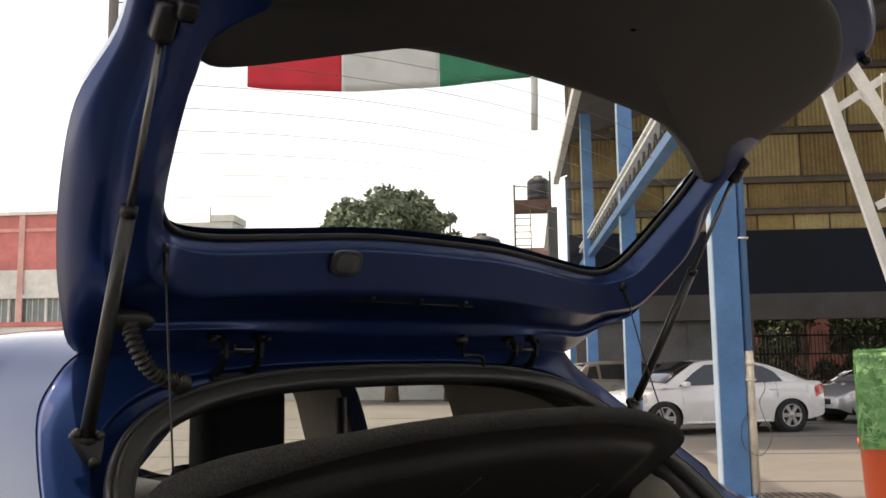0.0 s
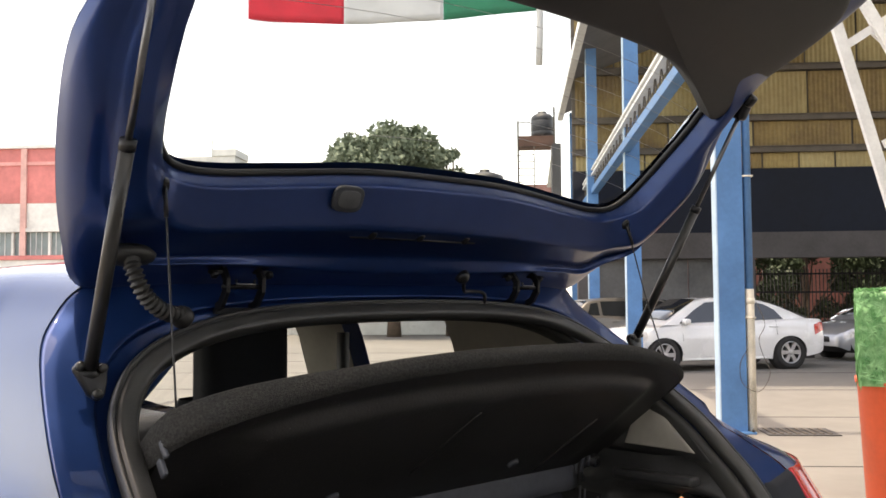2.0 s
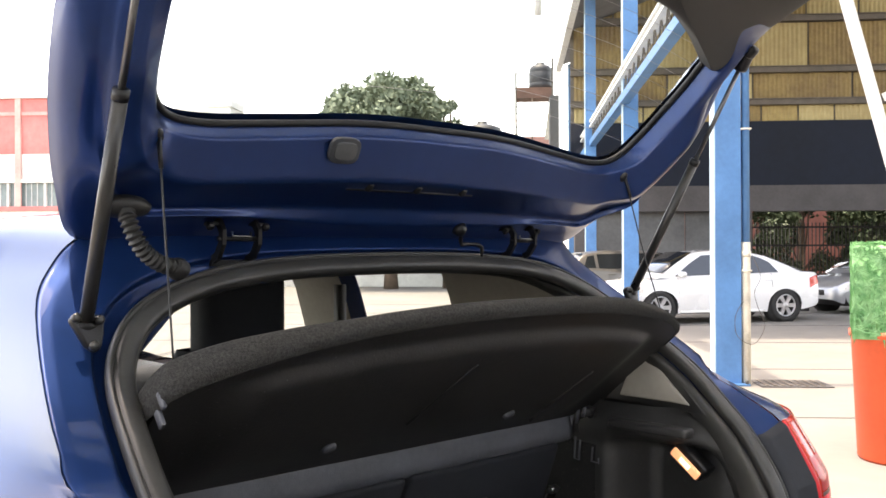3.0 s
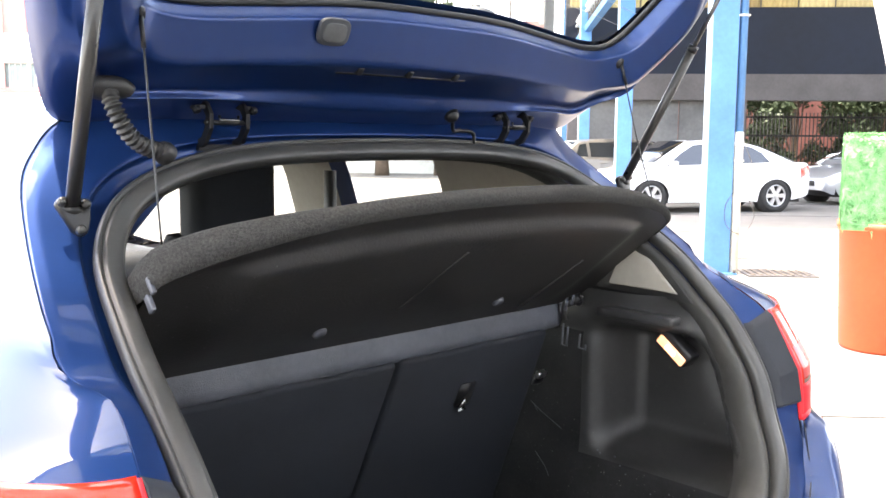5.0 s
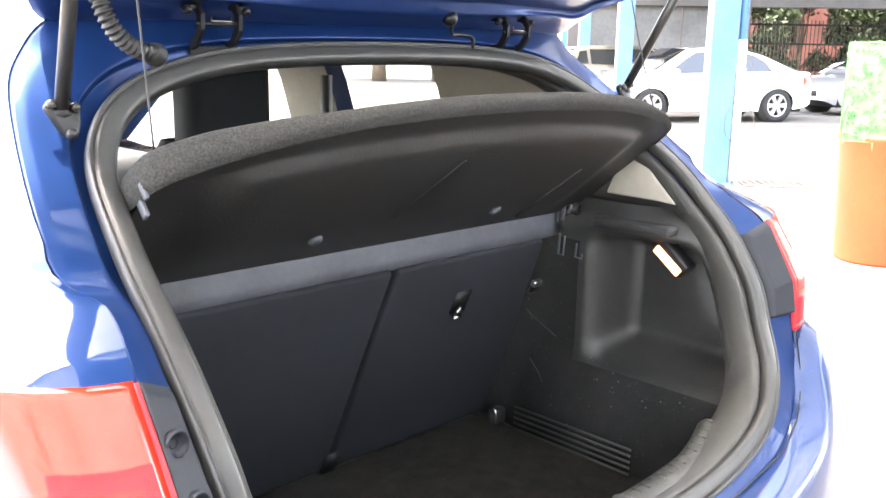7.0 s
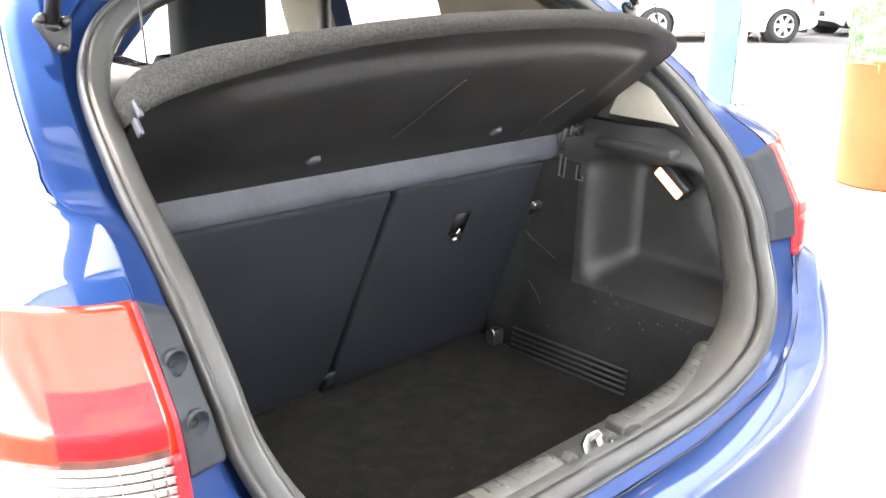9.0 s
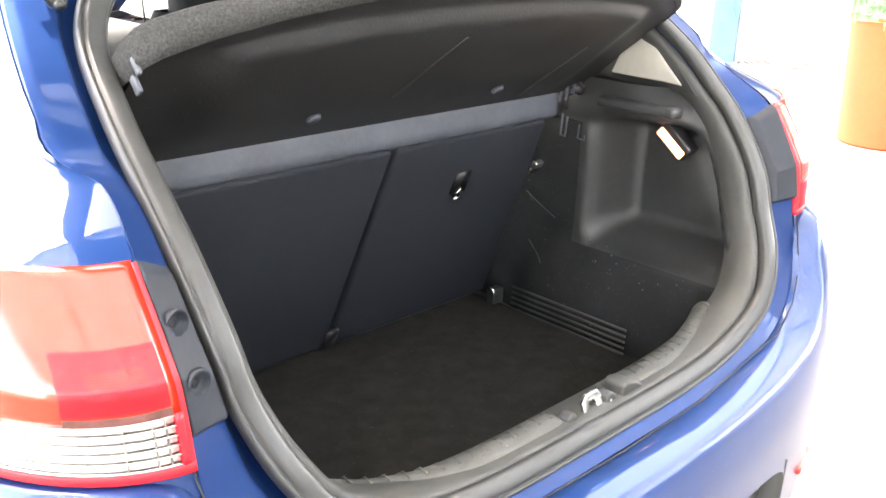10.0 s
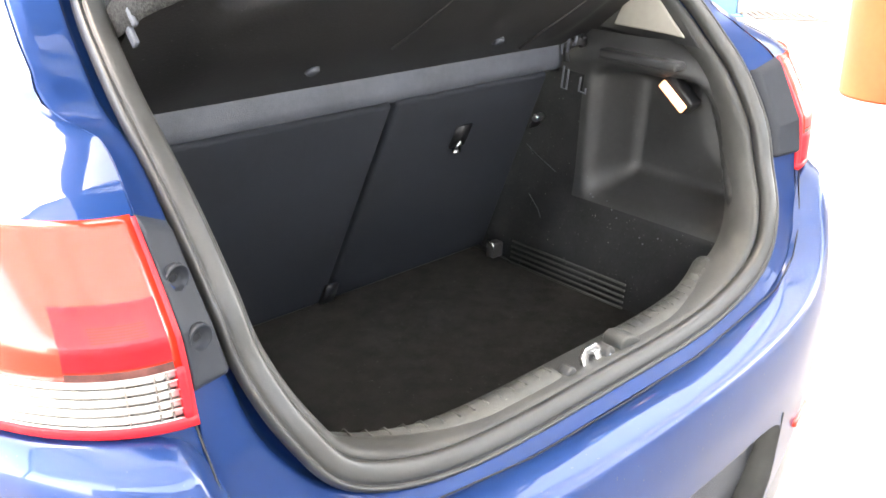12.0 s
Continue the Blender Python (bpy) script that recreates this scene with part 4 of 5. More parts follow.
def bumper_line(j):
    """Row j of the bumper, from its middle outward."""
    out = []
    for e, c, (fx, fy) in SECTIONS:
        e, c, f = Vector(e), Vector(c), Vector((fx, fy, 0))
        if j < 3:
            out.append((e, e.lerp(c, .5) + Vector((0, 0, .002)), e.lerp(c, .93))[j])
            continue
        full, z = ((.04, c.z - .003), (.35, c.z - .014), (.75, c.z - .05), (1.0, .58), (1.0, .522), (.98, .46), (.94, .39), (.4, .25))[j - 3]
        q = c.lerp(f, full)
        out.append(Vector((q.x, q.y, z)))
    return out


edge_line = bumper_line(0)
part("bumper_gap", sweep([p + Vector((0, -.001, .003)) for p in both(edge_line[:7])], circle(.0013, 6)), BLACK, car)
bumper = part("bumper", grid([both([p + Vector((-.02 * step(0, .3, p.x), .03, -.012)) for p in edge_line])] + [both(bumper_line(j)) for j in range(11)], skip={(i, c) for i in (8, 9, 10) for c in range(7, 11)}), BUMPERBLUE, car, "blue rear bumper")
subdiv(bumper, 2)


def insert_line(j, k, dy, dz):
    return both([Vector((p.x * k, p.y + dy, p.z + dz)) for p in bumper_line(j)[:3]])


INSERT = ((7, 1, .004, 0), (7, .99, .030, -.012), (8, .96, .036, 0), (9, .93, .042, 0), (10, .90, .05, 0))
ins = part("bumper_insert", grid([insert_line(*r) for r in INSERT]), LIPGREY, car, "grey plastic bumper insert")
thick(ins, .004)
for s in (-1, 1):
    wall_rows = []
    for r in INSERT[1:]:
        p, q = bumper_line(r[0])[2], insert_line(*r)[-1]
        wall_rows.append([Vector((s * p.x, p.y, p.z)), Vector((s * (p.x * .6 + q.x * .4), p.y + .02, p.z)), Vector((s * q.x, q.y, q.z))])
    thick(part("insert_flank", grid(wall_rows), TRIMGREY, car), .003)
for s in (-1, 1):
    face = [Vector((s * p.x, p.y, .455)) for p in bumper_line(8)[3:5]]
    mid = face[0].lerp(face[1], .12)
    m = pose(mid.x, mid.y + .006, mid.z, 0, 0, math.degrees(math.atan2(face[1].y - face[0].y, face[1].x - face[0].x)) + (180 if s < 0 else 0))
    soft_edges(part("reflector", bx(-.045, .045, -.009, .012, -.008, .008, m=m), RED, car, "narrow red bumper reflector"), .005, 3)


def side_panel(s):
    def arch(y):
        z = .20
        for c in (.305, 2.885):
            d = abs(y - c)
            if d < .345:
                z = max(z, .31 + math.sqrt(.345 ** 2 - d * d))
        return z
    ys = sorted({round(-.03 + .055 * i, 3) for i in range(66)})
    rows = []
    for y in ys:
        top = np.interp(y, [-.03, .3, .8, 2.6, 3.3, 3.62], [.80, .80, .78, .77, .71, .53])
        x = np.interp(y, [-.03, .2, .5, 2.8, 3.3, 3.6], [.81, .835, .842, .842, .825, .70])
        b = min(arch(y), top - .02)
        rows.append([Vector((s * (x - .03 * (1 - math.sin(math.pi * min(1, .25 + t * .6))) * 1.2 + .012), y, top + (b - top) * t)) for t in (0, .25, .5, .75, 1)])
    thick(part("side_panel", grid(rows), BLUE, car), .02, 0)


for s in (-1, 1):
    side_panel(s)
front = [both([Vector((x, y, z)) for x, y in ((0, 3.72), (.3, 3.70), (.5, 3.65), (.62, 3.58), (.70, 3.5))]) for z in (.2, .35, .53, .66)]
part("front_bumper", grid(front + [both([Vector((x, 3.60 - .1 * (x / .7) ** 2, .70)) for x in (0, .3, .5, .62, .70)])]), BLUE, car)
part("underbody", bx(-.78, .78, -.2, 3.5, .2, .24), BLACK, car)


def wheel(parent, at, r=.31, w=.2, face=1, spokes=5):
    """A wheel standing at its hub; face gives the side that its rim shows to."""
    m = Matrix.Translation(at) @ pose(0, 0, 0, 0, 90 * face, 0)
    ty = part("tyre", lathe([(r * .66, -w / 2), (r * .9, -w / 2), (r * .985, -w * .38), (r, -w * .2), (r, w * .2), (r * .985, w * .38), (r * .9, w / 2), (r * .66, w / 2)], 36, m=m, hollow=True), TYRE, parent)
    part("rim", lathe([(r * .67, -w * .4), (r * .67, w * .45), (r * .62, w * .45), (r * .60, w * .15), (.04, w * .12)], 36, m=m), ALLOY, ty)
    for k in range(spokes):
        a = 2 * math.pi * k / spokes
        sp = bmesh.new()
        box(sp, r * .12, r * .64, -r * .085, r * .085, w * .14, w * .36, m=m @ Matrix.Rotation(a, 4, "Z"))
        soft_edges(part("spoke", sp, ALLOY, ty), .008)
    part("hub", lathe([(r * .2, w * .1), (r * .2, w * .34), (r * .12, w * .4)], 20, m=m), ALLOY, ty)


for s in (-1, 1):
    for y in (.305, 2.885):
        wheel(car, (s * .74, y, .31), face=s)

# ---- tail lamps


def lens_point(s, u, t, proud=0.004):
    """A place on the lamp of side s: u round the corner, t from its top to its bottom."""
    a, b, c = corner(8, u), corner(9, u), corner(10, u)
    p = a.lerp(b, t * 2) if t < .5 else b.lerp(c, t * 2 - 1)
    belly = .007 * math.sin(math.pi * t)
    drop = .022 * u * t
    q = Vector((p.x + (proud + belly) * math.sin(u * math.pi / 2) * .6, p.y - (proud + belly) * math.cos(u * math.pi / 2), p.z + drop))
    return Vector((s * q.x, q.y, q.z))


def lens_sheet(s, u0, u1, t0, t1, proud=.004, nu=14, nt=6):
    return grid([[lens_point(s, u0 + (u1 - u0) * i / nu, t0 + (t1 - t0) * j / nt, proud) for i in range(nu + 1)] for j in range(nt + 1)])


for s in (-1, 1):
    lamp = part("tail_lamp", lens_sheet(s, 0, 1, 0, 1, -.012), BLACK, car, "red and clear tail lamp")
    thick(part("red_lens", lens_sheet(s, .016, 1, -.03, .66, .004, 18, 14), REDLENS, lamp), .012)
    thick(part("inner_rim", lens_sheet(s, 0, .018, -.02, .99, .0055, 3, 16), RIMRED, lamp), .016)
    thick(part("bottom_rim", lens_sheet(s, 0, 1, .94, 1, .006, 16, 2), RIMRED, lamp), .012)
    thick(part("rim_foot", lens_sheet(s, .014, .040 if s < 0 else .25, .655, .945, .006, 2, 6), RIMRED, lamp), .012)
    bed = part("lamp_bed", lens_sheet(s, .038, .97, .664, .938, -.004, 16, 4), LAMPBED, lamp, "brownish reflector bed")
    thick(bed, .006)
    for k in range(5):
        t = .692 + k * .0545
        thick(part("clear_lens", lens_sheet(s, .042 if s < 0 else .24, .965, t - .019, t + .019, .001, 18, 3), CLEARLENS, lamp, "clear ribbed lower lens"), .004)
    for k in range(6):
        t = .665 + k * .0545
        thick(part("rib", lens_sheet(s, .042 if s < 0 else .24, .96, t - .0022, t + .0022, .005, 16, 1), CLEARLENS, lamp), .005)
    for u in (.07, .11, .20) if s < 0 else ():
        thick(part("lens_step", lens_sheet(s, u, u + .006, .666, .936, .0035, 1, 8), LAMPBED, lamp), .003)
    part("lamp_chamber", lens_sheet(s, .045, .36, .31, .605, .0045, 14, 8), DEEPRED, lamp, "deep red textured reflector chamber")
    for k in range(6):
        part("chamber_rib", lens_sheet(s, .10, .27, .40 + .012 * k, .4035 + .012 * k, .0052, 10, 1), REDLENS, lamp)
    part("chamber_foot", lens_sheet(s, .045, .36, .615, .658, .0046, 12, 3), SMOKE, lamp, "smoky brown band above the clear lens")

# ---- black covers between lamp and seal, with two screw wells each
def side_at(half, z):
    """The place on a half contour's side at a height."""
    pts = sorted((p[2], p[0], p[1]) for p in half[5:12])
    zs_ = [p[0] for p in pts]
    return Vector((float(np.interp(z, zs_, [p[1] for p in pts])), float(np.interp(z, zs_, [p[2] for p in pts])), z))


def cover_point(f, k):
    """A place on the right cover: f from seal to lamp, k from its top to its foot."""
    a, b = side_at(SEAL_HALF, 1.034 - .140 * k), side_at(EDGE_HALF, 1.060 - .160 * k)
    a = a + Vector((.017, -.004, 0))
    q = a.lerp(b, f)
    face = b.y + .020 * (1 - f)
    y = face + (a.y - face) * (1 - step(.0, .22, f)) * (1 if a.y > face else 0)
    rim = min(1, (1 - f) / .05 + .1) * min(1, k / .06 + .1) * min(1, (1 - k) / .04 + .1)
    return Vector((q.x, y - .002 - .009 * math.sqrt(rim) * step(0, .12, f), q.z))


WELLS = ((.62, .33), (.60, .68))
for s in (-1, 1):
    NF, NK = 36, 80
    centres = [cover_point(*w) for w in WELLS] if s < 0 else []
    pts = [[cover_point(j / NF, i / NK) for j in range(NF + 1)] for i in range(NK + 1)]
    holes = {(i, j) for i in range(NK) for j in range(NF) for q in centres if ((pts[i][j] + pts[i + 1][j + 1]) / 2 - q).length < .0125}
    cover = part("lamp_cover", grid([[Vector((s * p.x, p.y, p.z)) for p in r] for r in pts], skip=holes), SIDECOVER, car, "dark plastic lamp side cover with two screw wells")
    for q in centres:
        m = Matrix.Translation((s * q.x, q.y, q.z)) @ pose(0, 0, 0, 90, 0, -s * 14)
        well = part("screw_well", lathe([(.0155, -.004), (.0150, .0022), (.0140, .0030), (.0122, .0022), (.0108, -.009), (.003, -.0095)], 28, m=m), SIDECOVER, cover)
        part("screw", lathe([(.0055, -.0095), (.0055, -.004), (.0035, -.0035), (.003, -.006)], 6, m=m), BLACK, well)

# ---- inside the boot
def trim_ring(k, dy, squash=1.0):
    return [Vector((p.x + (MID.x - p.x) * k, p.y + dy, p.z + (MID.z - p.z) * k * squash)) for p in S]


sub = part("opening_trim", grid([trim_ring(.026, .004), trim_ring(.031, .0005), trim_ring(.046, .002), trim_ring(.054, .006), trim_ring(.058, .016), trim_ring(.056, .045), trim_ring(.03, .07)], closed=True), TRIMGREY, car, "grey plastic lining inside the seal")
subdiv(sub, 1)

floor_ = bmesh.new()
box(floor_, -.455, .455, -.16, .455, .535, .55)
soft_edges(part("boot_floor", floor_, CARPET, car, "dark grey carpet boot floor board"), .006, 3)
part("boot_tub", bx(-.60, .60, -.21, .60, .44, .53), CHARCOAL, car)

# sill plate over the lock
def sill_row(x):
    z0 = float(np.interp(abs(x), [0, .15, .28, .37, .445], [.705, .706, .711, .725, .750]))
    return [Vector((x, y + .03 * max(0, (abs(x) - .2) / .2) ** 2, z)) for y, z in ((-.214, z0 - .012), (-.208, z0 - .003), (-.19, z0 + .003), (-.172, z0 + .001), (-.158, z0 - .012), (-.150, z0 - .04), (-.147, .54))]


for x0, x1 in ((-.44, -.052), (.085, .41)):
    pl_rows = [sill_row(x0 + (x1 - x0) * i / 16) for i in range(17)]
    sp = part("sill_plate", grid(pl_rows), SILLGREY, car, "scuffed grey ribbed sill plate")
    thick(sp, .004)
    subdiv(sp, 1)
    for i in range(15):
        x = x0 + (x1 - x0) * (i + .5) / 15
        r = sill_row(x)
        part("rib", sweep([p + Vector((.004 * q, -.001, -.0003)) for q, p in enumerate(r[2:5])], circle(.0016, 6), up=Vector((1, 0, 0))), SILLGREY, sp)
low = [[Vector((x, y, z)) for y, z in ((-.216, .690), (-.19, .680), (-.17, .675), (-.152, .665), (-.147, .60))] for x in (-.066, -.058, -.03, .05, .09, .10)]
thick(part("lock_recess", grid(low), BLACK, car), .003)
LX = .013
lk = part("lock_striker", sweep([(LX - .016, -.214, .680), (LX - .016, -.200, .712), (LX - .012, -.198, .717), (LX + .012, -.198, .717), (LX + .016, -.200, .712), (LX + .016, -.214, .680)],
                                [(-.0030, -.0075), (.0030, -.0075), (.0030, .0075), (-.0030, .0075)], up=Vector((0, 1, 0))), STEEL, car, "bright steel lock striker")
soft_edges(lk, .0015, 2)
part("striker_plate", bx(-.03, .06, -.214, -.175, .676, .683), BLACK, lk)
gl_ = part("striker_guide", prism([(-.052, .684), (-.050, .706), (-.040, .714), (-.030, .708), (-.022, .684)], -.010, .010, m=Matrix.Translation((0, -.200, 0)) @ pose(0, 0, 0, 90, 0, 0)), CHARCOAL, lk, "dark plastic guide")
soft_edges(gl_, .004, 3)
soft_edges(part("striker_guide", prism([(.036, .684), (.038, .712), (.050, .716), (.062, .706), (.064, .684)], -.014, .012, m=Matrix.Translation((0, -.200, 0)) @ pose(0, 0, 0, 90, 0, 0)), CHARCOAL, lk), .004, 3)
part("guide_spring", sweep([(.046, -.216, .686), (.048, -.210, .708), (.056, -.204, .712), (.062, -.204, .690)], circle(.0014, 6)), STEEL, lk)
soft_edges(part("lock_buffer", prism([(.070, .686), (.074, .716), (.086, .720), (.108, .714), (.138, .695), (.138, .686)], -.016, .022, m=Matrix.Translation((0, -.193, 0)) @ pose(0, 0, 0, 90, 0, 0)), TRIMGREY, car, "grey plastic buffer beside the lock"), .006, 3)

# side walls with their deep bays
def wall_x(y, z):
    base = .452 + .03 * step(.55, .80, z) + .022 * step(.95, 1.1, z) + .05 * step(.20, .46, y)
    bay = step(.190, .125, y) * step(.735, .800, z) * (1 - step(.985, 1.02, z))
    d = y - boot_y(z)
    flare = (1 - step(.0, .15, d)) * step(.80, .92, z)
    bay *= step(.06, .10, d)
    return base + .058 * flare + .105 * bay - .012 * step(.985, 1.02, z) * (1 - step(1.05, 1.07, z))


for s in (-1, 1):
    ys, zs = [-.23 + .85 * i / 64 for i in range(65)], [.50 + .575 * j / 46 for j in range(47)]
    wl_ = part("side_lining", grid([[Vector((s * wall_x(y, z), max(y, boot_y(z) + .02), z)) for y in ys] for z in zs]), LINING, car, "black moulded boot side lining with a deep bay")
    wl_.data.materials.append(LININGSHADE)
    for p in wl_.data.polygons:      # plain lining in the bay and along the top, its shade-darkened copy elsewhere
        c = p.center
        p.material_index = 0 if c.z > .985 or (c.z > .735 and c.y < .205) else 1
    if s > 0:      # scuffs and chips on the lining
        for q in (((.372, .802), (.33, .789), (.262, .772)), ((.360, .800), (.352, .790), (.345, .786)), ((.34, .70), (.30, .68), (.285, .665))):
            part("scuff", sweep([(wall_x(y, z) - .0008, y, z) for y, z in q], circle(.0007, 5)), LIPGREY, wl_, "pale scuff")
        for y, z in ((.165, .750), (.158, .746), (.125, .746), (.105, .735), (.09, .722), (.03, .700), (.02, .690), (-.01, .71), (-.05, .72)):
            part("chip", lathe([(.0022, -.001), (.0015, .001)], 6, m=Matrix.Translation((wall_x(y, z), y, z)) @ pose(0, 0, 0, 0, -90, 0)), LIPGREY, wl_)
    # shelf rest
    if s > 0:
        soft_edges(part("shelf_rest", bx(.455, .49, -.012, .16, 1.032, 1.050), CHARCOAL, wl_), .006, 3)
    # grille near the floor
    for k in range(5):
        z = .552 + k * .0125
        x = wall_x(.1, z) - .006
        part("grille_bar", rod((s * x, .035, z), (s * x, .335, z), .0030, 6), TRIMGREY, wl_)
    soft_edges(part("hook_base", bx(*(sorted((s * .43, s * .462))), .372, .396, .55, .585), LINING, wl_), .004)
    part("lashing_hook", sweep([(s * .437, .375, .552), (s * .43, .375, .585), (s * .43, .39, .592), (s * .437, .392, .555)], circle(.0022, 6), up=Vector((1, 0, 0))), STEEL, wl_)
    if s > 0:
        part("hook_loop", sweep([(.470, .248, 1.0), (.466, .248, .957), (.466, .236, .955), (.470, .236, .995)], circle(.0020, 6), up=Vector((1, 0, 0))), LIPGREY, wl_)
        part("hook_loop", sweep([(.470, .205, .985), (.466, .205, .958), (.466, .188, .956), (.468, .190, .966)], circle(.0020, 6), up=Vector((1, 0, 0))), LIPGREY, wl_)
        kn = part("shelf_pivot", lathe([(.009, .0), (.009, .008), (.006, .012), (.002, .013)], 14, m=Matrix.Translation((.476, .212, 1.05)) @ pose(0, 0, 0, 0, -90, 0)), BLACK, wl_)
        part("pivot_arm", sweep([(.466, .25, 1.075), (.462, .245, 1.04), (.464, .238, 1.01)], [(-.006, -.002), (.006, -.002), (.006, .002), (-.006, .002)], up=Vector((0, 1, 0))), CHARCOAL, kn)
        part("pivot_pin", rod((.468, .20, 1.062), (.458, .20, 1.062), .003, 8), CHARCOAL, kn)
        # pressed bracket that carries the shelf's pivot
        sb = part("shelf_bracket", prism([(.205, 1.070), (.262, 1.045), (.268, .992), (.256, .990), (.250, 1.028), (.200, 1.052)], -.004, .0, m=Matrix.Translation((.466, 0, 0)) @ Matrix(((0, 0, 1, 0), (1, 0, 0, 0), (0, 1, 0, 0), (0, 0, 0, 1)))), BLACK, wl_, "black pressed shelf bracket")
        for y0, z0, y1, z1 in ((.262, 1.044, .268, .993), (.247, 1.050, .252, 1.008), (.232, 1.058, .236, 1.030), (.216, 1.064, .220, 1.045)):
            part("bracket_fin", sweep([(.461, y0, z0), (.459, y1, z1)], [(-.0022, -.004), (.0022, -.004), (.0022, .004), (-.0022, .004)], up=Vector((0, 1, 0))), LIPGREY, sb)
    # upper quarter trim
    up_rows = [[Vector((s * x, y, z)) for y, z, x in ((boot_y(zz) + .02, zz, .522 + .01 * f), (boot_y(zz) + .10, zz, .535 + .02 * f), (.62, zz, .62))] for f, zz in ((0, 1.07), (.3, 1.12), (.6, 1.17), (.8, 1.215))]
    tri = [[Vector((s * x, y, z)) for x, y, z in r] for r in (((.512, .012, 1.085), (.513, .05, 1.087), (.515, .17, 1.088)), ((.520, .06, 1.125), (.520, .08, 1.128), (.520, .155, 1.13)), ((.528, .10, 1.165), (.528, .115, 1.168), (.528, .14, 1.17)))]
    soft_edges(thick(part("quarter_trim", grid(up_rows), CHARCOAL, car), .004), .002)
    if s > 0:
        soft_edges(thick(part("pillar_panel", grid(tri), BEIGE, car, "warm grey pillar panel"), .010, 0), .003)
LM_ = pose(.503, .012, .981, 38, 0, 0)
lampbody = part("boot_lamp", bx(-.004, .03, -.038, .038, -.012, .020, m=LM_), BLACK, car, "lit boot lamp with a warm glow")
soft_edges(lampbody, .004)
soft_edges(part("lamp_lens", bx(-.010, -.003, -.034, .034, -.0095, .008, m=LM_), LAMPGLOW, lampbody), .003, 2)
part("bulb_window", bx(-.0106, -.0095, -.012, .012, -.005, .004, m=LM_), BULB, lampbody)

# seat backs
SEAT = pose(0, .45, .548, 25, 0, 0)


def seat_back(x0, x1, name, chamfer):
    o = [(x0, 0), (x1, 0), (x1 - chamfer, .49), (x0 + (.02 if x0 < -.3 else 0), .49)]
    sb = part(name, prism(o, -.05, 0, m=SEAT @ pose(0, 0, 0, 90, 0, 0)), SEATBACK, car, "rear seat back clad in dark board")
    soft_edges(sb, .008, 3)
    return sb


seat_back(-.56, .016, "seat_back", .0)
sr = seat_back(.026, .478, "seat_back", .062)
bk = part("buckle_well", bx(.205, .243, -.002, .004, .355, .405, m=SEAT @ Matrix.Translation((0, -.002, 0))), BLACK, sr, "strap anchor well")
part("strap_anchor", prism([(-.010, -.012), (.010, -.012), (.0, .012)], 0, .004, m=SEAT @ pose(.221, -.006, .362, 90, 0, 0)), STEEL, bk)
part("anchor_pin", rod(SEAT @ Vector((.212, -.01, .348)), SEAT @ Vector((.232, -.01, .348)), .002, 6), STEEL, bk)
soft_edges(part("seat_latch", bx(.43, .455, -.012, .0, .375, .39, m=SEAT), STEEL, sr), .003)
soft_edges(part("seat_latch", bx(.43, .462, -.006, .0, .355, .372, m=SEAT), BLACK, sr), .003)
part("hinge_cover", bx(.004, .034, -.008, .0, .0, .055, m=SEAT), BLACK, sr)
# fold band along the seat tops
band = part("shelf_front_band", grid([[Vector((x, y, z)) for x in (-.52, -.3, 0, .3, .47)] for y, z in ((.262, 1.067), (.250, 1.059), (.243, 1.010), (.246, .990), (.30, .985))]), LIPGREY, car, "grey satin fold band below the parcel shelf")
thick(band, .006)
subdiv(band, 1)

# parcel shelf
SHELF = Matrix.Translation((0, .25, 1.045)) @ Matrix(((1, 0, 0, 0), (0, -.766, .643, 0), (0, .643, .766, 0), (0, 0, 0, 1)))


def rear_edge(x):
    return float(np.interp(abs(x), [0, .12, .25, .36, .45, .50, .53], [.388, .386, .374, .352, .322, .295, .268]))


xs = [-.527 + 1.06 * i / 40 for i in range(41)]
def taper(x):
    return .70 + (.50 * step(.25, .53, -x) if x < 0 else -.48 * step(.30, .53, x))


top = [[SHELF @ Vector((x, a * rear_edge(x), (.030 + .004 * math.sin(math.pi * a)) * taper(x))) for x in xs] for a in (0, .25, .5, .75, .95)]
roll = [[SHELF @ Vector((x, rear_edge(x) + dy, h * taper(x))) for x in xs] for dy, h in ((-.004, .030), (.002, .022), (.002, .002), (-.003, -.006), (-.014, -.008))]
felt = grid(top + roll)
felt.verts.ensure_lookup_table()
for k in (0, 40):
    felt.faces.new([felt.verts[r * 41 + k] for r in range(len(top) + len(roll))])
shelf = part("parcel_shelf", felt, FELT, car, "black felt parcel shelf hung up by cords")
subdiv(shelf, 1)
under = [[SHELF @ Vector((x * k, a, h)) for x in xs] for a, h, k in ((.0, -.002, .97), (.03, -.004, .97))]
for f, h in ((.25, -.014), (.5, -.016), (.74, -.016), (.79, -.0155), (.82, -.010), (.845, -.001), (.865, .0), (.95, -.001), (.99, -.003)):
    under.append([SHELF @ Vector((x * .975, max(.04, f * rear_edge(x)), h * (1 - step(.40, .445, abs(x))))) for x in xs])
un = part("shelf_underside", grid(under), SHELFUNDER, shelf, "black pressed underside")
subdiv(un, 1)
for x in (-.195, .195):
    part("press_mark", lathe([(.012, -.012), (.010, -.0172), (.004, -.0175)], 20, m=SHELF @ Matrix.Translation((x, .082, 0))), LIPGREY, un)
for x in (-.09, .27):
    soft_edges(part("stiffening_rib", bx(x - .003, x + .003, .10, .26, -.0172, -.012, m=SHELF @ Matrix.Translation((0, 0, 0)) @ Matrix.Rotation(radians(-12), 4, "Z")), SHELFUNDER, un), .001)
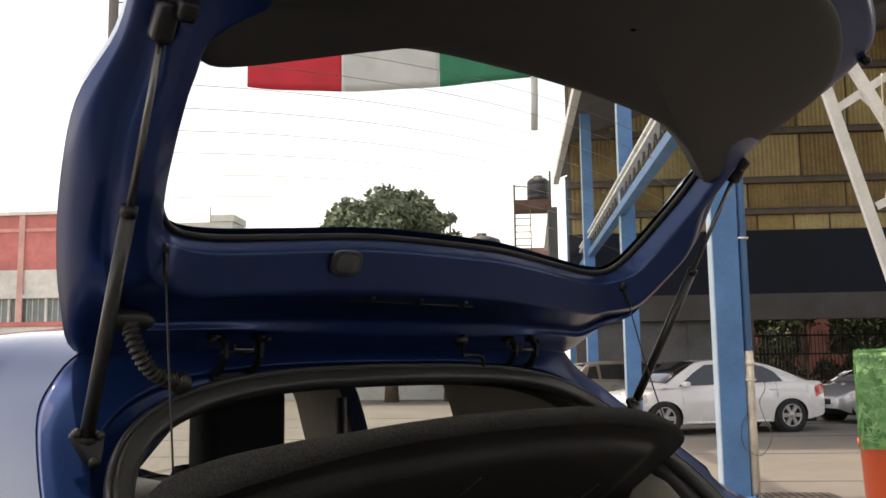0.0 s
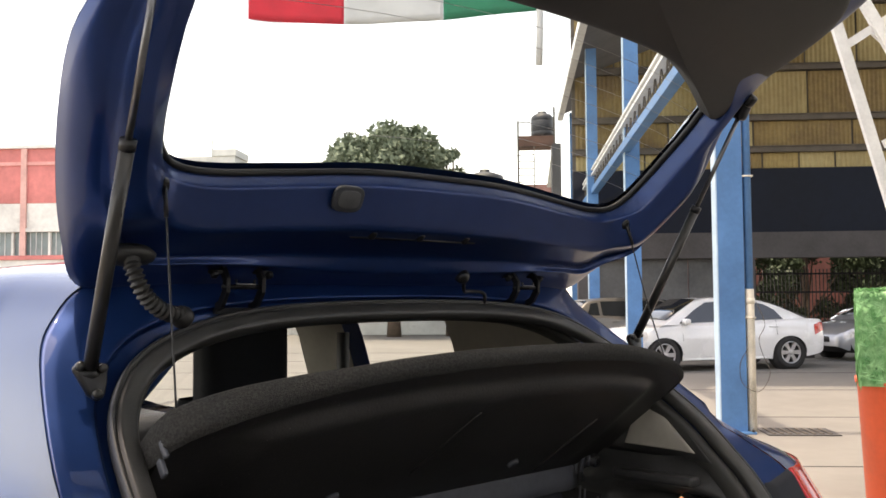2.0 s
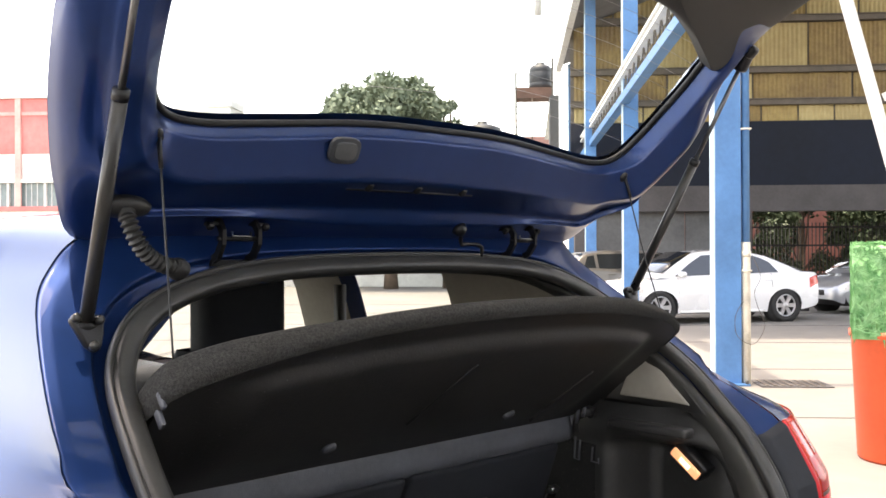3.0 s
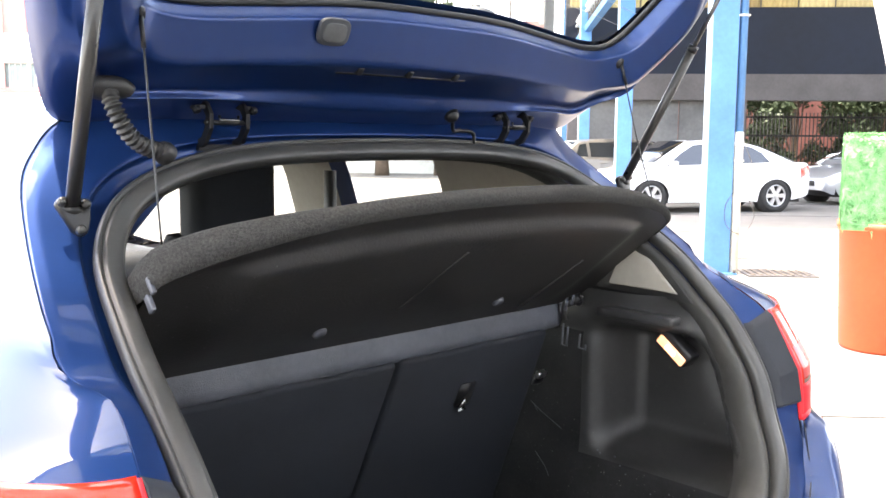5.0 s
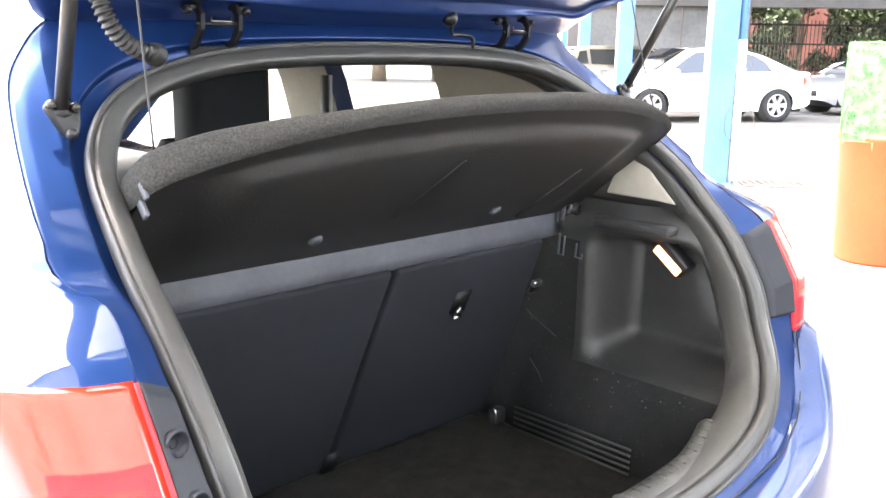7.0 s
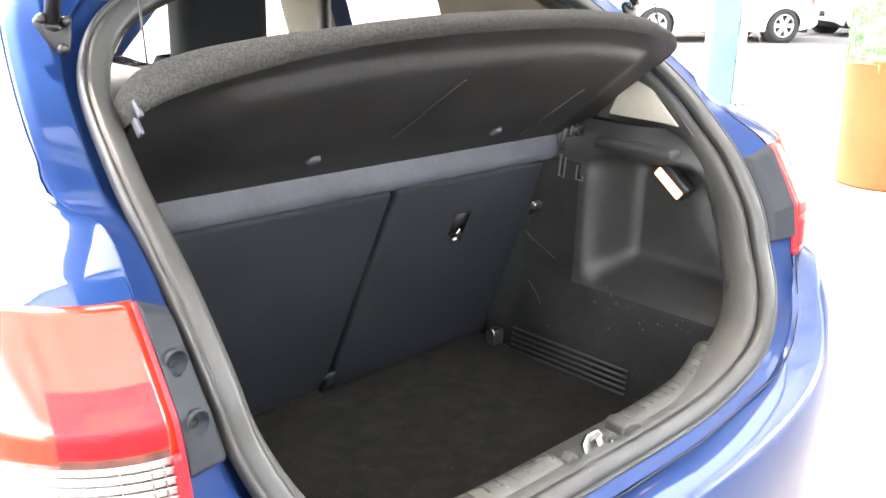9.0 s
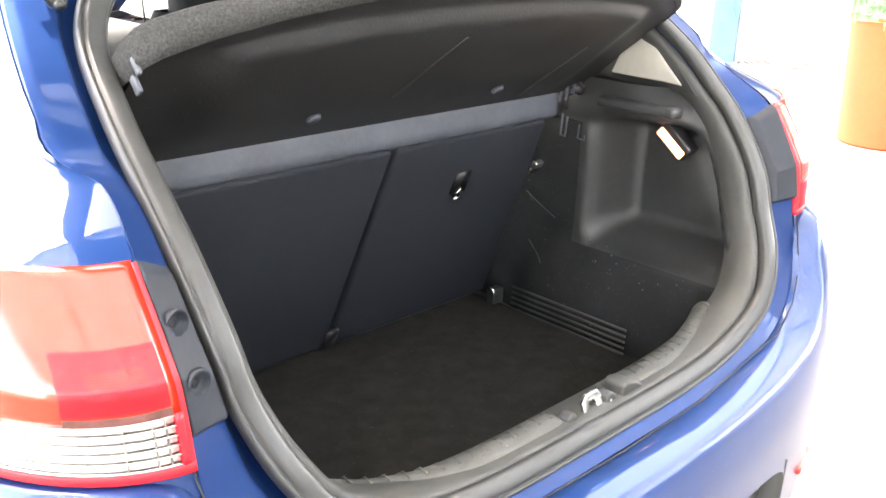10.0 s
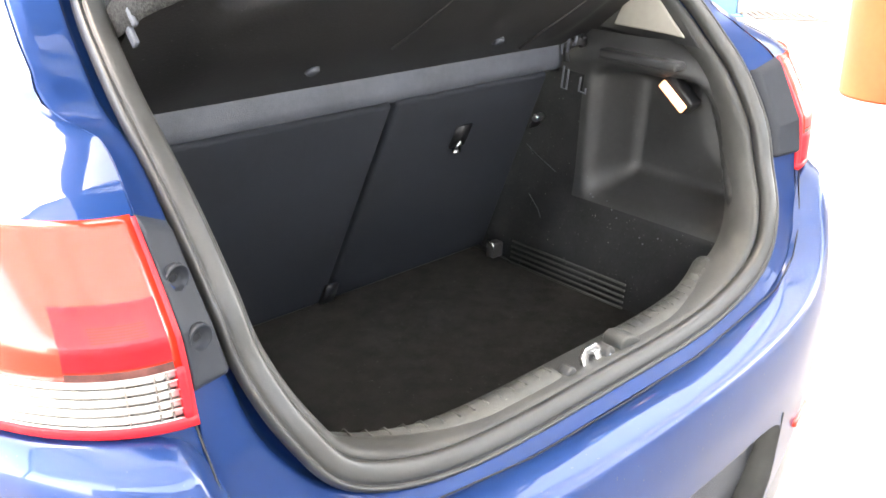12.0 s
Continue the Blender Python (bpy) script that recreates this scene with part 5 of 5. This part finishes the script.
for s in (-1, 1):
    if s < 0:
        soft_edges(part("end_clip", bx(-.520, -.514, .230, .242, -.024, .002, m=SHELF), LIPGREY, shelf), .002)
        soft_edges(part("end_clip", bx(-.522, -.516, .252, .260, -.012, .010, m=SHELF), LIPGREY, shelf), .002)
    part("pivot_peg", rod(SHELF @ Vector((s * .52, .20, -.03)), SHELF @ Vector((s * .545, .20, -.03)), .006, 12), RODSTEEL if s < 0 else CHARCOAL, shelf)
    part("cord_knob", lathe([(.007, .03), (.007, .038), (.004, .041)], 12, m=SHELF @ Matrix.Translation((s * .49, .27, 0))), CHARCOAL, shelf)

# ---- cabin seen through the boot
def front_seat(x):
    sr_ = [[Vector((x + a, y, z)) for a, y in ((-.24, 1.36), (-.2, 1.30), (0, 1.285), (.2, 1.30), (.24, 1.36), (.2, 1.42), (0, 1.43), (-.2, 1.42))] for z in (.5, .7, .9, 1.05)]
    sr_ += [[Vector((x + a * .8, y + .01, 1.11)) for a, y in ((-.24, 1.36), (-.2, 1.31), (0, 1.30), (.2, 1.31), (.24, 1.36), (.2, 1.41), (0, 1.415), (-.2, 1.41))]]
    st = part("front_seat", grid(sr_, closed=True), SEATBACK, car)
    subdiv(st)
    hr = bmesh.new()
    box(hr, x - .135, x + .135, 1.30, 1.42, 1.06, 1.33)
    h = part("headrest", hr, SEATBACK, st, "dark cloth headrest")
    soft_edges(h, .045, 4)
    for dx in (-.06, .06):
        part("headrest_rod", rod((x + dx, 1.36, 1.08), (x + dx, 1.36, 1.15), .006, 8), STEEL, st)
    soft_edges(part("cushion", bx(x - .25, x + .25, 1.40, 1.95, .40, .56), SEATBACK, st), .05, 3)


for x in (-.36, .365):
    front_seat(x)
soft_edges(part("rear_bench", bx(-.62, .62, .50, 1.02, .40, .60), SEATBACK, car), .05, 3)
soft_edges(part("dashboard", bx(-.66, .66, 2.25, 2.75, .60, .96), CHARCOAL, car), .06, 3)
part("cabin_floor", bx(-.76, .76, .6, 2.8, .25, .30), CARPET, car)
for s in (-1, 1):
    part("belt_strap", bx(*sorted((s * .60, s * .615)), 1.19, 1.23, .6, 1.28), CHARCOAL, car)
    soft_edges(part("mirror", bx(*sorted((s * .84, s * .99)), 2.16, 2.26, .98, 1.10), BLUE, car), .03, 3)
    thick(part("rear_door_line", grid([[Vector((s * (.848), y, z)) for z in (.38, .76)] for y in (1.345, 1.353)]), BLACK, car), .002)

# ---------------------------------------------------------------- tailgate
HD, HN, H0 = Vector((0, -.69, .724)).normalized(), Vector((0, -.724, -.69)).normalized(), Vector((0, .255, 1.40))


def gate(u, v, w=0.0):
    return H0 + Vector((u, 0, 0)) + HD * v + HN * w


GATE = Matrix(((1, 0, 0, H0.x), (0, HD.y, HN.y, H0.y), (0, HD.z, HN.z, H0.z), (0, 0, 0, 1)))
OUTER_HALF = [(0, -.050), (.25, -.050), (.44, -.050), (.518, -.042), (.560, .04), (.592, .131), (.616, .228), (.629, .33), (.612, .42), (.618, .50), (.622, .62), (.612, .74), (.55, .80), (.33, .86), (0, .88)]
INNER_HALF = [(0, .197), (.15, .194), (.30, .177), (.40, .166), (.458, .172), (.488, .20), (.505, .25), (.515, .30), (.524, .35), (.528, .40), (.518, .455), (.40, .492), (.28, .514), (.14, .524), (0, .527)]


def bent(u, v, w=0.0):
    """A place on the tailgate, whose lower half bends inward."""
    return gate(u, v, w + .35 * max(0, v - .5))


def flat_loop(half):
    return through_all([Vector((a, b, 0)) for a, b in half] + [Vector((-a, b, 0)) for a, b in half[-2:0:-1]])


OL, IL = flat_loop(OUTER_HALF), flat_loop(INNER_HALF)


def gate_ring(k, w):
    return [bent(*p.lerp(q, k).xy, w) for p, q in zip(OL, IL)]


# inner panel: folds of pressed steel between the edge and the glass
FOLDS = ((0, -.040, -.034), (.03, -.033, -.022), (.065, -.026, -.018), (.18, -.0125, -.017), (.29, .0015, -.015), (.312, .0038, -.014), (.33, .0033, -.013), (.40, -.0062, -.009), (.417, -.0078, -.006), (.44, -.0065, -.002),
         (.57, .0055, .007), (.69, .0172, .011), (.715, .0198, .012), (.735, .0188, .012), (.94, -.0045, .011), (.955, -.006, .008), (.968, -.008, .004), (.98, -.014, -.008), (1.0, -.03, -.03))


def fold_ring(k, near, along):
    """A ring of the inner panel: folded near the hinges, flat along the pillars."""
    out = []
    for p, q in zip(OL, IL):
        f = 1 - step(.02, .17, p.y)
        low = .8 * step(.12, .44, abs(p.x)) * f if .1 < k < .40 else 0      # the lower plane narrows towards its ends
        lift = .032 * step(0, .12, k) * (1 - step(.62, .95, k)) * step(-.02, .10, p.y) * (1 - step(.26, .42, p.y))      # the pillars' raised outer half
        out.append(bent(*p.lerp(q, k + (.40 - k) * low).xy, near * f + along * (1 - f) + lift))
    return out


tg = part("tailgate", grid([fold_ring(*f) for f in FOLDS], closed=True), GATEBLUE, car, "raised blue tailgate with folded inner panel")
subdiv(tg, 1)
outer = part("outer_skin", grid([fold_ring(0, -.041, -.035), gate_ring(.05, -.054), gate_ring(.3, -.075), gate_ring(.8, -.06), gate_ring(1.04, -.045)], closed=True), BLUE, tg)
half = len(IL) // 2
L1 = [gate(p.x * 1.03, .36 + (p.y - .36) * 1.05, -.040) for p in IL]
gl = part("rear_glass", grid([[L1[i], L1[(-i) % len(L1)]] for i in range(0, half + 1)]), GLASS, tg, "heated rear window glass", smooth=False)
gl.visible_shadow = False
part("glass_seal", sweep([gate(p.x * .995, .36 + (p.y - .36) * .995, -.032) for p in IL], circle(.006, 6), closed=True, centre=gate(0, .36, -.03)), BLACK, tg)
WIRE = mat("pale heating wire", (0.35, 0.34, 0.33), 0.6, 0, 0)
for k in range(9):      # heating wires
    v = .232 + k * .031
    x = float(np.interp(v, [.2, .25, .30, .5], [.44, .485, .505, .515]))
    part("heating_wire", sweep([gate(-x + 2 * x * i / 16, v - .012 + .042 * (1 - (2 * i / 16 - 1) ** 2), -.0365) for i in range(17)], circle(.0004, 4)), WIRE, gl)
# black lower cover
CO = [(0, .518), (.14, .515), (.28, .504), (.40, .470), (.48, .435), (.518, .418), (.546, .434), (.566, .470), (.574, .537), (.577, .617), (.569, .66), (.539, .702), (.45, .757), (.30, .80), (0, .815)]
cl = through_all([Vector((a, b, 0)) for a, b in CO] + [Vector((-a, b, 0)) for a, b in CO[-2:0:-1]])
cc = Vector((0, .64, 0))
GCOVER = mat("black grained tailgate cover", (0.022, 0.021, 0.020), 0.6, 0, 0.15, 5, bump=0.25, bscale=600)
cover = part("tailgate_cover", grid([[bent(*(cc + (p - cc) * k).xy, w) for p in cl] for k, w in ((1.0, -.03), (1.0, -.002), (.99, .004), (.96, .009), (.85, .014), (.6, .018), (.2, .02), (.01, .02))], closed=True), GCOVER, tg, "black plastic inner cover of the tailgate")
subdiv(cover, 1)
for u, v, w in ((.562, .50, -.02), (.580, .61, .02), (.598, .742, .068), (-.562, .50, -.02), (-.580, .61, .02)):
    part("cover_clip", lathe([(.009, -.01), (.009, .008), (.005, .012)], 12, m=GATE @ Matrix.Translation((u, v, w))), BLACK, cover)
part("cover_plug", lathe([(.020, .0), (.020, .014), (.012, .017)], 20, m=GATE @ Matrix.Translation((.30, .530, .004))), BLACK, cover)
# plug, slot and clips on the inner panel
ov = [(.027 * math.copysign(abs(math.cos(a)) ** .6, math.cos(a)), .020 * math.copysign(abs(math.sin(a)) ** .6, math.sin(a))) for a in [2 * math.pi * i / 28 for i in range(28)]]
PLUG = mat("dark grey rubber plug", (0.03, 0.033, 0.04), 0.5, 0, 0.2, 20)
soft_edges(part("rubber_plug", prism(ov, .004, .0110, m=GATE @ pose(-.198, .167, -.003, -18)), PLUG, tg, "dark oval rubber plug"), .002)
soft_edges(part("plug_face", prism([(a * .72, b * .68) for a, b in ov], .004, .0126, m=GATE @ pose(-.198, .167, -.003, -18)), mat("grey rubber plug face", (0.07, 0.073, 0.075), 0.55, 0, 0.2, 20), tg), .001)
part("slot", bx(-.165, .10, .1035, .1070, -.002, .0125, m=GATE), BLACK, tg)
for u in (-.128, -.03, .07):
    soft_edges(part("clip", bx(u - .005, u + .005, .107, .121, -.002, .0195, m=GATE), BLACK, tg), .002)
# hinges
HINGE = [(-.003, -.006), (.003, -.006), (.003, .006), (-.003, .006)]
for s in (-1, 1):
    hg = part("hinge", bx(*sorted((s * .272, s * .338)), .262, .285, 1.355, 1.364), BLACK, car, "black steel hinge", smooth=False)
    for x in (s * .276, s * .334):
        arm = [(x, .262, 1.421), (x, .247, 1.417), (x, .238, 1.405), (x, .239, 1.388), (x, .252, 1.370), (x, .270, 1.362)]
        part("hinge_arm", sweep(arm, HINGE, up=Vector((1, 0, 0))), BLACK, hg, smooth=False)
        out = .016 if abs(x) > .3 else -.016
        part("hinge_tab", bx(*sorted((x, x + s * out)), .244, .262, 1.413, 1.418), BLACK, hg, smooth=False)
        part("hinge_bolt", lathe([(.0065, 0), (.0065, .005), (.004, .007)], 6, m=Matrix.Translation((x + s * out, .246, 1.413)) @ pose(0, 0, 0, 130, 0, 0)), BLACK, hg, smooth=False)
    part("hinge_pin", rod((s * .270, .240, 1.394), (s * .340, .240, 1.394), .0035, 8), BLACK, hg)
    part("hinge_clip", sweep([(s * .29, .236, 1.404), (s * .29, .234, 1.397), (s * .32, .234, 1.397), (s * .32, .236, 1.404)], circle(.002, 6)), RODSTEEL, hg)
# washer tube
part("washer_tube", sweep(smooth_line([gate(.115, .034, .022), gate(.125, .012, .030), (.15, .235, 1.388), (.185, .236, 1.384), (.19, .238, 1.365)], 20), circle(.0035, 8)), BLACK, tg)
part("tube_boot", lathe([(.014, 0), (.011, .008), (.005, .014)], 14, m=GATE @ Matrix.Translation((.112, .036, .018))), BLACK, tg)
# wiring bellows at the left
BELLOWS = [Vector((-.494, .2, 1.432)), Vector((-.495, .19, 1.418)), Vector((-.488, .185, 1.395)), Vector((-.474, .186, 1.375)), Vector((-.452, .19, 1.361)), Vector((-.425, .197, 1.355))]
path = smooth_line(BELLOWS, 112)
bel = bmesh.new()
rings = []
for i, p in enumerate(path):
    tdir = (path[min(111, i + 1)] - path[max(0, i - 1)]).normalized()
    ref = Vector((0, -1, 0))
    sd = (ref - tdir * ref.dot(tdir)).normalized()
    o = tdir.cross(sd)
    r = .0100 + .0017 * math.sin(i * 2 * math.pi / 7)
    rings.append([bel.verts.new(p + sd * r * math.cos(q) + o * r * math.sin(q)) for q in [2 * math.pi * k / 16 for k in range(16)]])
for A, B in zip(rings, rings[1:]):
    for j in range(16):
        bel.faces.new((A[j], A[(j + 1) % 16], B[(j + 1) % 16], B[j]))
RUBBER = mat("black bellows rubber", (0.016, 0.0155, 0.015), 0.5, 0, 0.2, 20)
bl = part("wiring_bellows", bel, RUBBER, car, "black ribbed rubber wiring bellows")
part("bellows_collar", lathe([(.004, -.010), (.030, -.008), (.033, .0), (.028, .006), (.012, .010)], 28, m=Matrix.Translation(BELLOWS[0]) @ pose(0, 0, 0, 135, 0, 8) @ Matrix.Diagonal((1.15, .5, 1, 1))), RUBBER, bl)
soft_edges(part("bellows_foot", lathe([(.015, -.010), (.015, .0), (.0115, .008)], 18, m=Matrix.Translation(BELLOWS[-1]) @ pose(0, 0, 0, 60, 0, -60)), RUBBER, bl), .002)

# gas struts, cords and their fixings
for s in (-1, 1):
    a, b = Vector((s * .556, .172, 1.288)), Vector((s * .585, -.062, 1.732))
    st = part("gas_strut", rod(a.lerp(b, .02), a.lerp(b, .58), .0086, 16), STRUT, car, "black gas strut holding the tailgate")
    part("strut_collar", rod(a.lerp(b, .565), a.lerp(b, .59), .0094, 16), BLACK, st)
    part("strut_rod", rod(a.lerp(b, .58), a.lerp(b, .97), .0042, 12), RODSTEEL, st)
    soft_edges(part("strut_end", bx(-.0125, .0125, -.0125, .0125, -.026, .020, m=Matrix.Translation(b) @ pose(0, 0, 0, 29, 0, 0)), BLACK, st), .008, 3)
    soft_edges(part("gate_bracket", bx(*sorted((0, s * .022)), -.012, .012, -.035, .008, m=GATE @ Matrix.Translation((s * .560, .478, .012))), BLACK, st), .006, 3)
    br = [(-.019, .012), (-.014, .019), (.018, .020), (.023, .014), (.019, .005), (.008, -.020), (-.002, -.028), (-.010, -.024), (-.016, -.006)]
    m = Matrix.Translation(a + Vector((-s * .003, -.006, -.004))) @ Matrix(((s, 0, 0, 0), (0, .35, -.94, 0), (0, .94, .35, 0), (0, 0, 0, 1)))
    soft_edges(part("body_bracket", prism(br, -.010, .003, m=m), BLACK, st), .004, 2)
    for q in ((.016, .014), (.0, -.021), (-.011, .010)):
        part("bolt", lathe([(.0058, .0), (.0058, .008), (.003, .010)], 8, m=m @ Matrix.Translation((*q, 0))), STRUT, st)
    part("ball_socket", lathe([(.0085, -.010), (.0105, .0), (.0085, .010), (.004, .013)], 16, m=Matrix.Translation(a) @ pose(0, 0, 0, 0, s * 90, 0)), BLACK, st)
    c0 = Vector((s * .481, .134, 1.52))
    knob = part("cord_peg", lathe([(.007, -.012), (.0075, -.004), (.005, .003), (.003, .006)], 14, m=Matrix.Translation(c0) @ pose(0, 0, 0, 45, 0, 0)), BLACK, tg)
    end = SHELF @ Vector((s * .50, .275, .035))
    mid = c0.lerp(end, .5) + Vector((0, 0, -.001 if s < 0 else -.012))
    part("shelf_cord", sweep(smooth_line([c0, mid, end], 16), circle(.0014, 6)), BLACK, shelf, "thin black shelf cord")
    part("cord_clip", rod(c0, c0.lerp(end, .16), .0030, 8), BLACK, shelf)
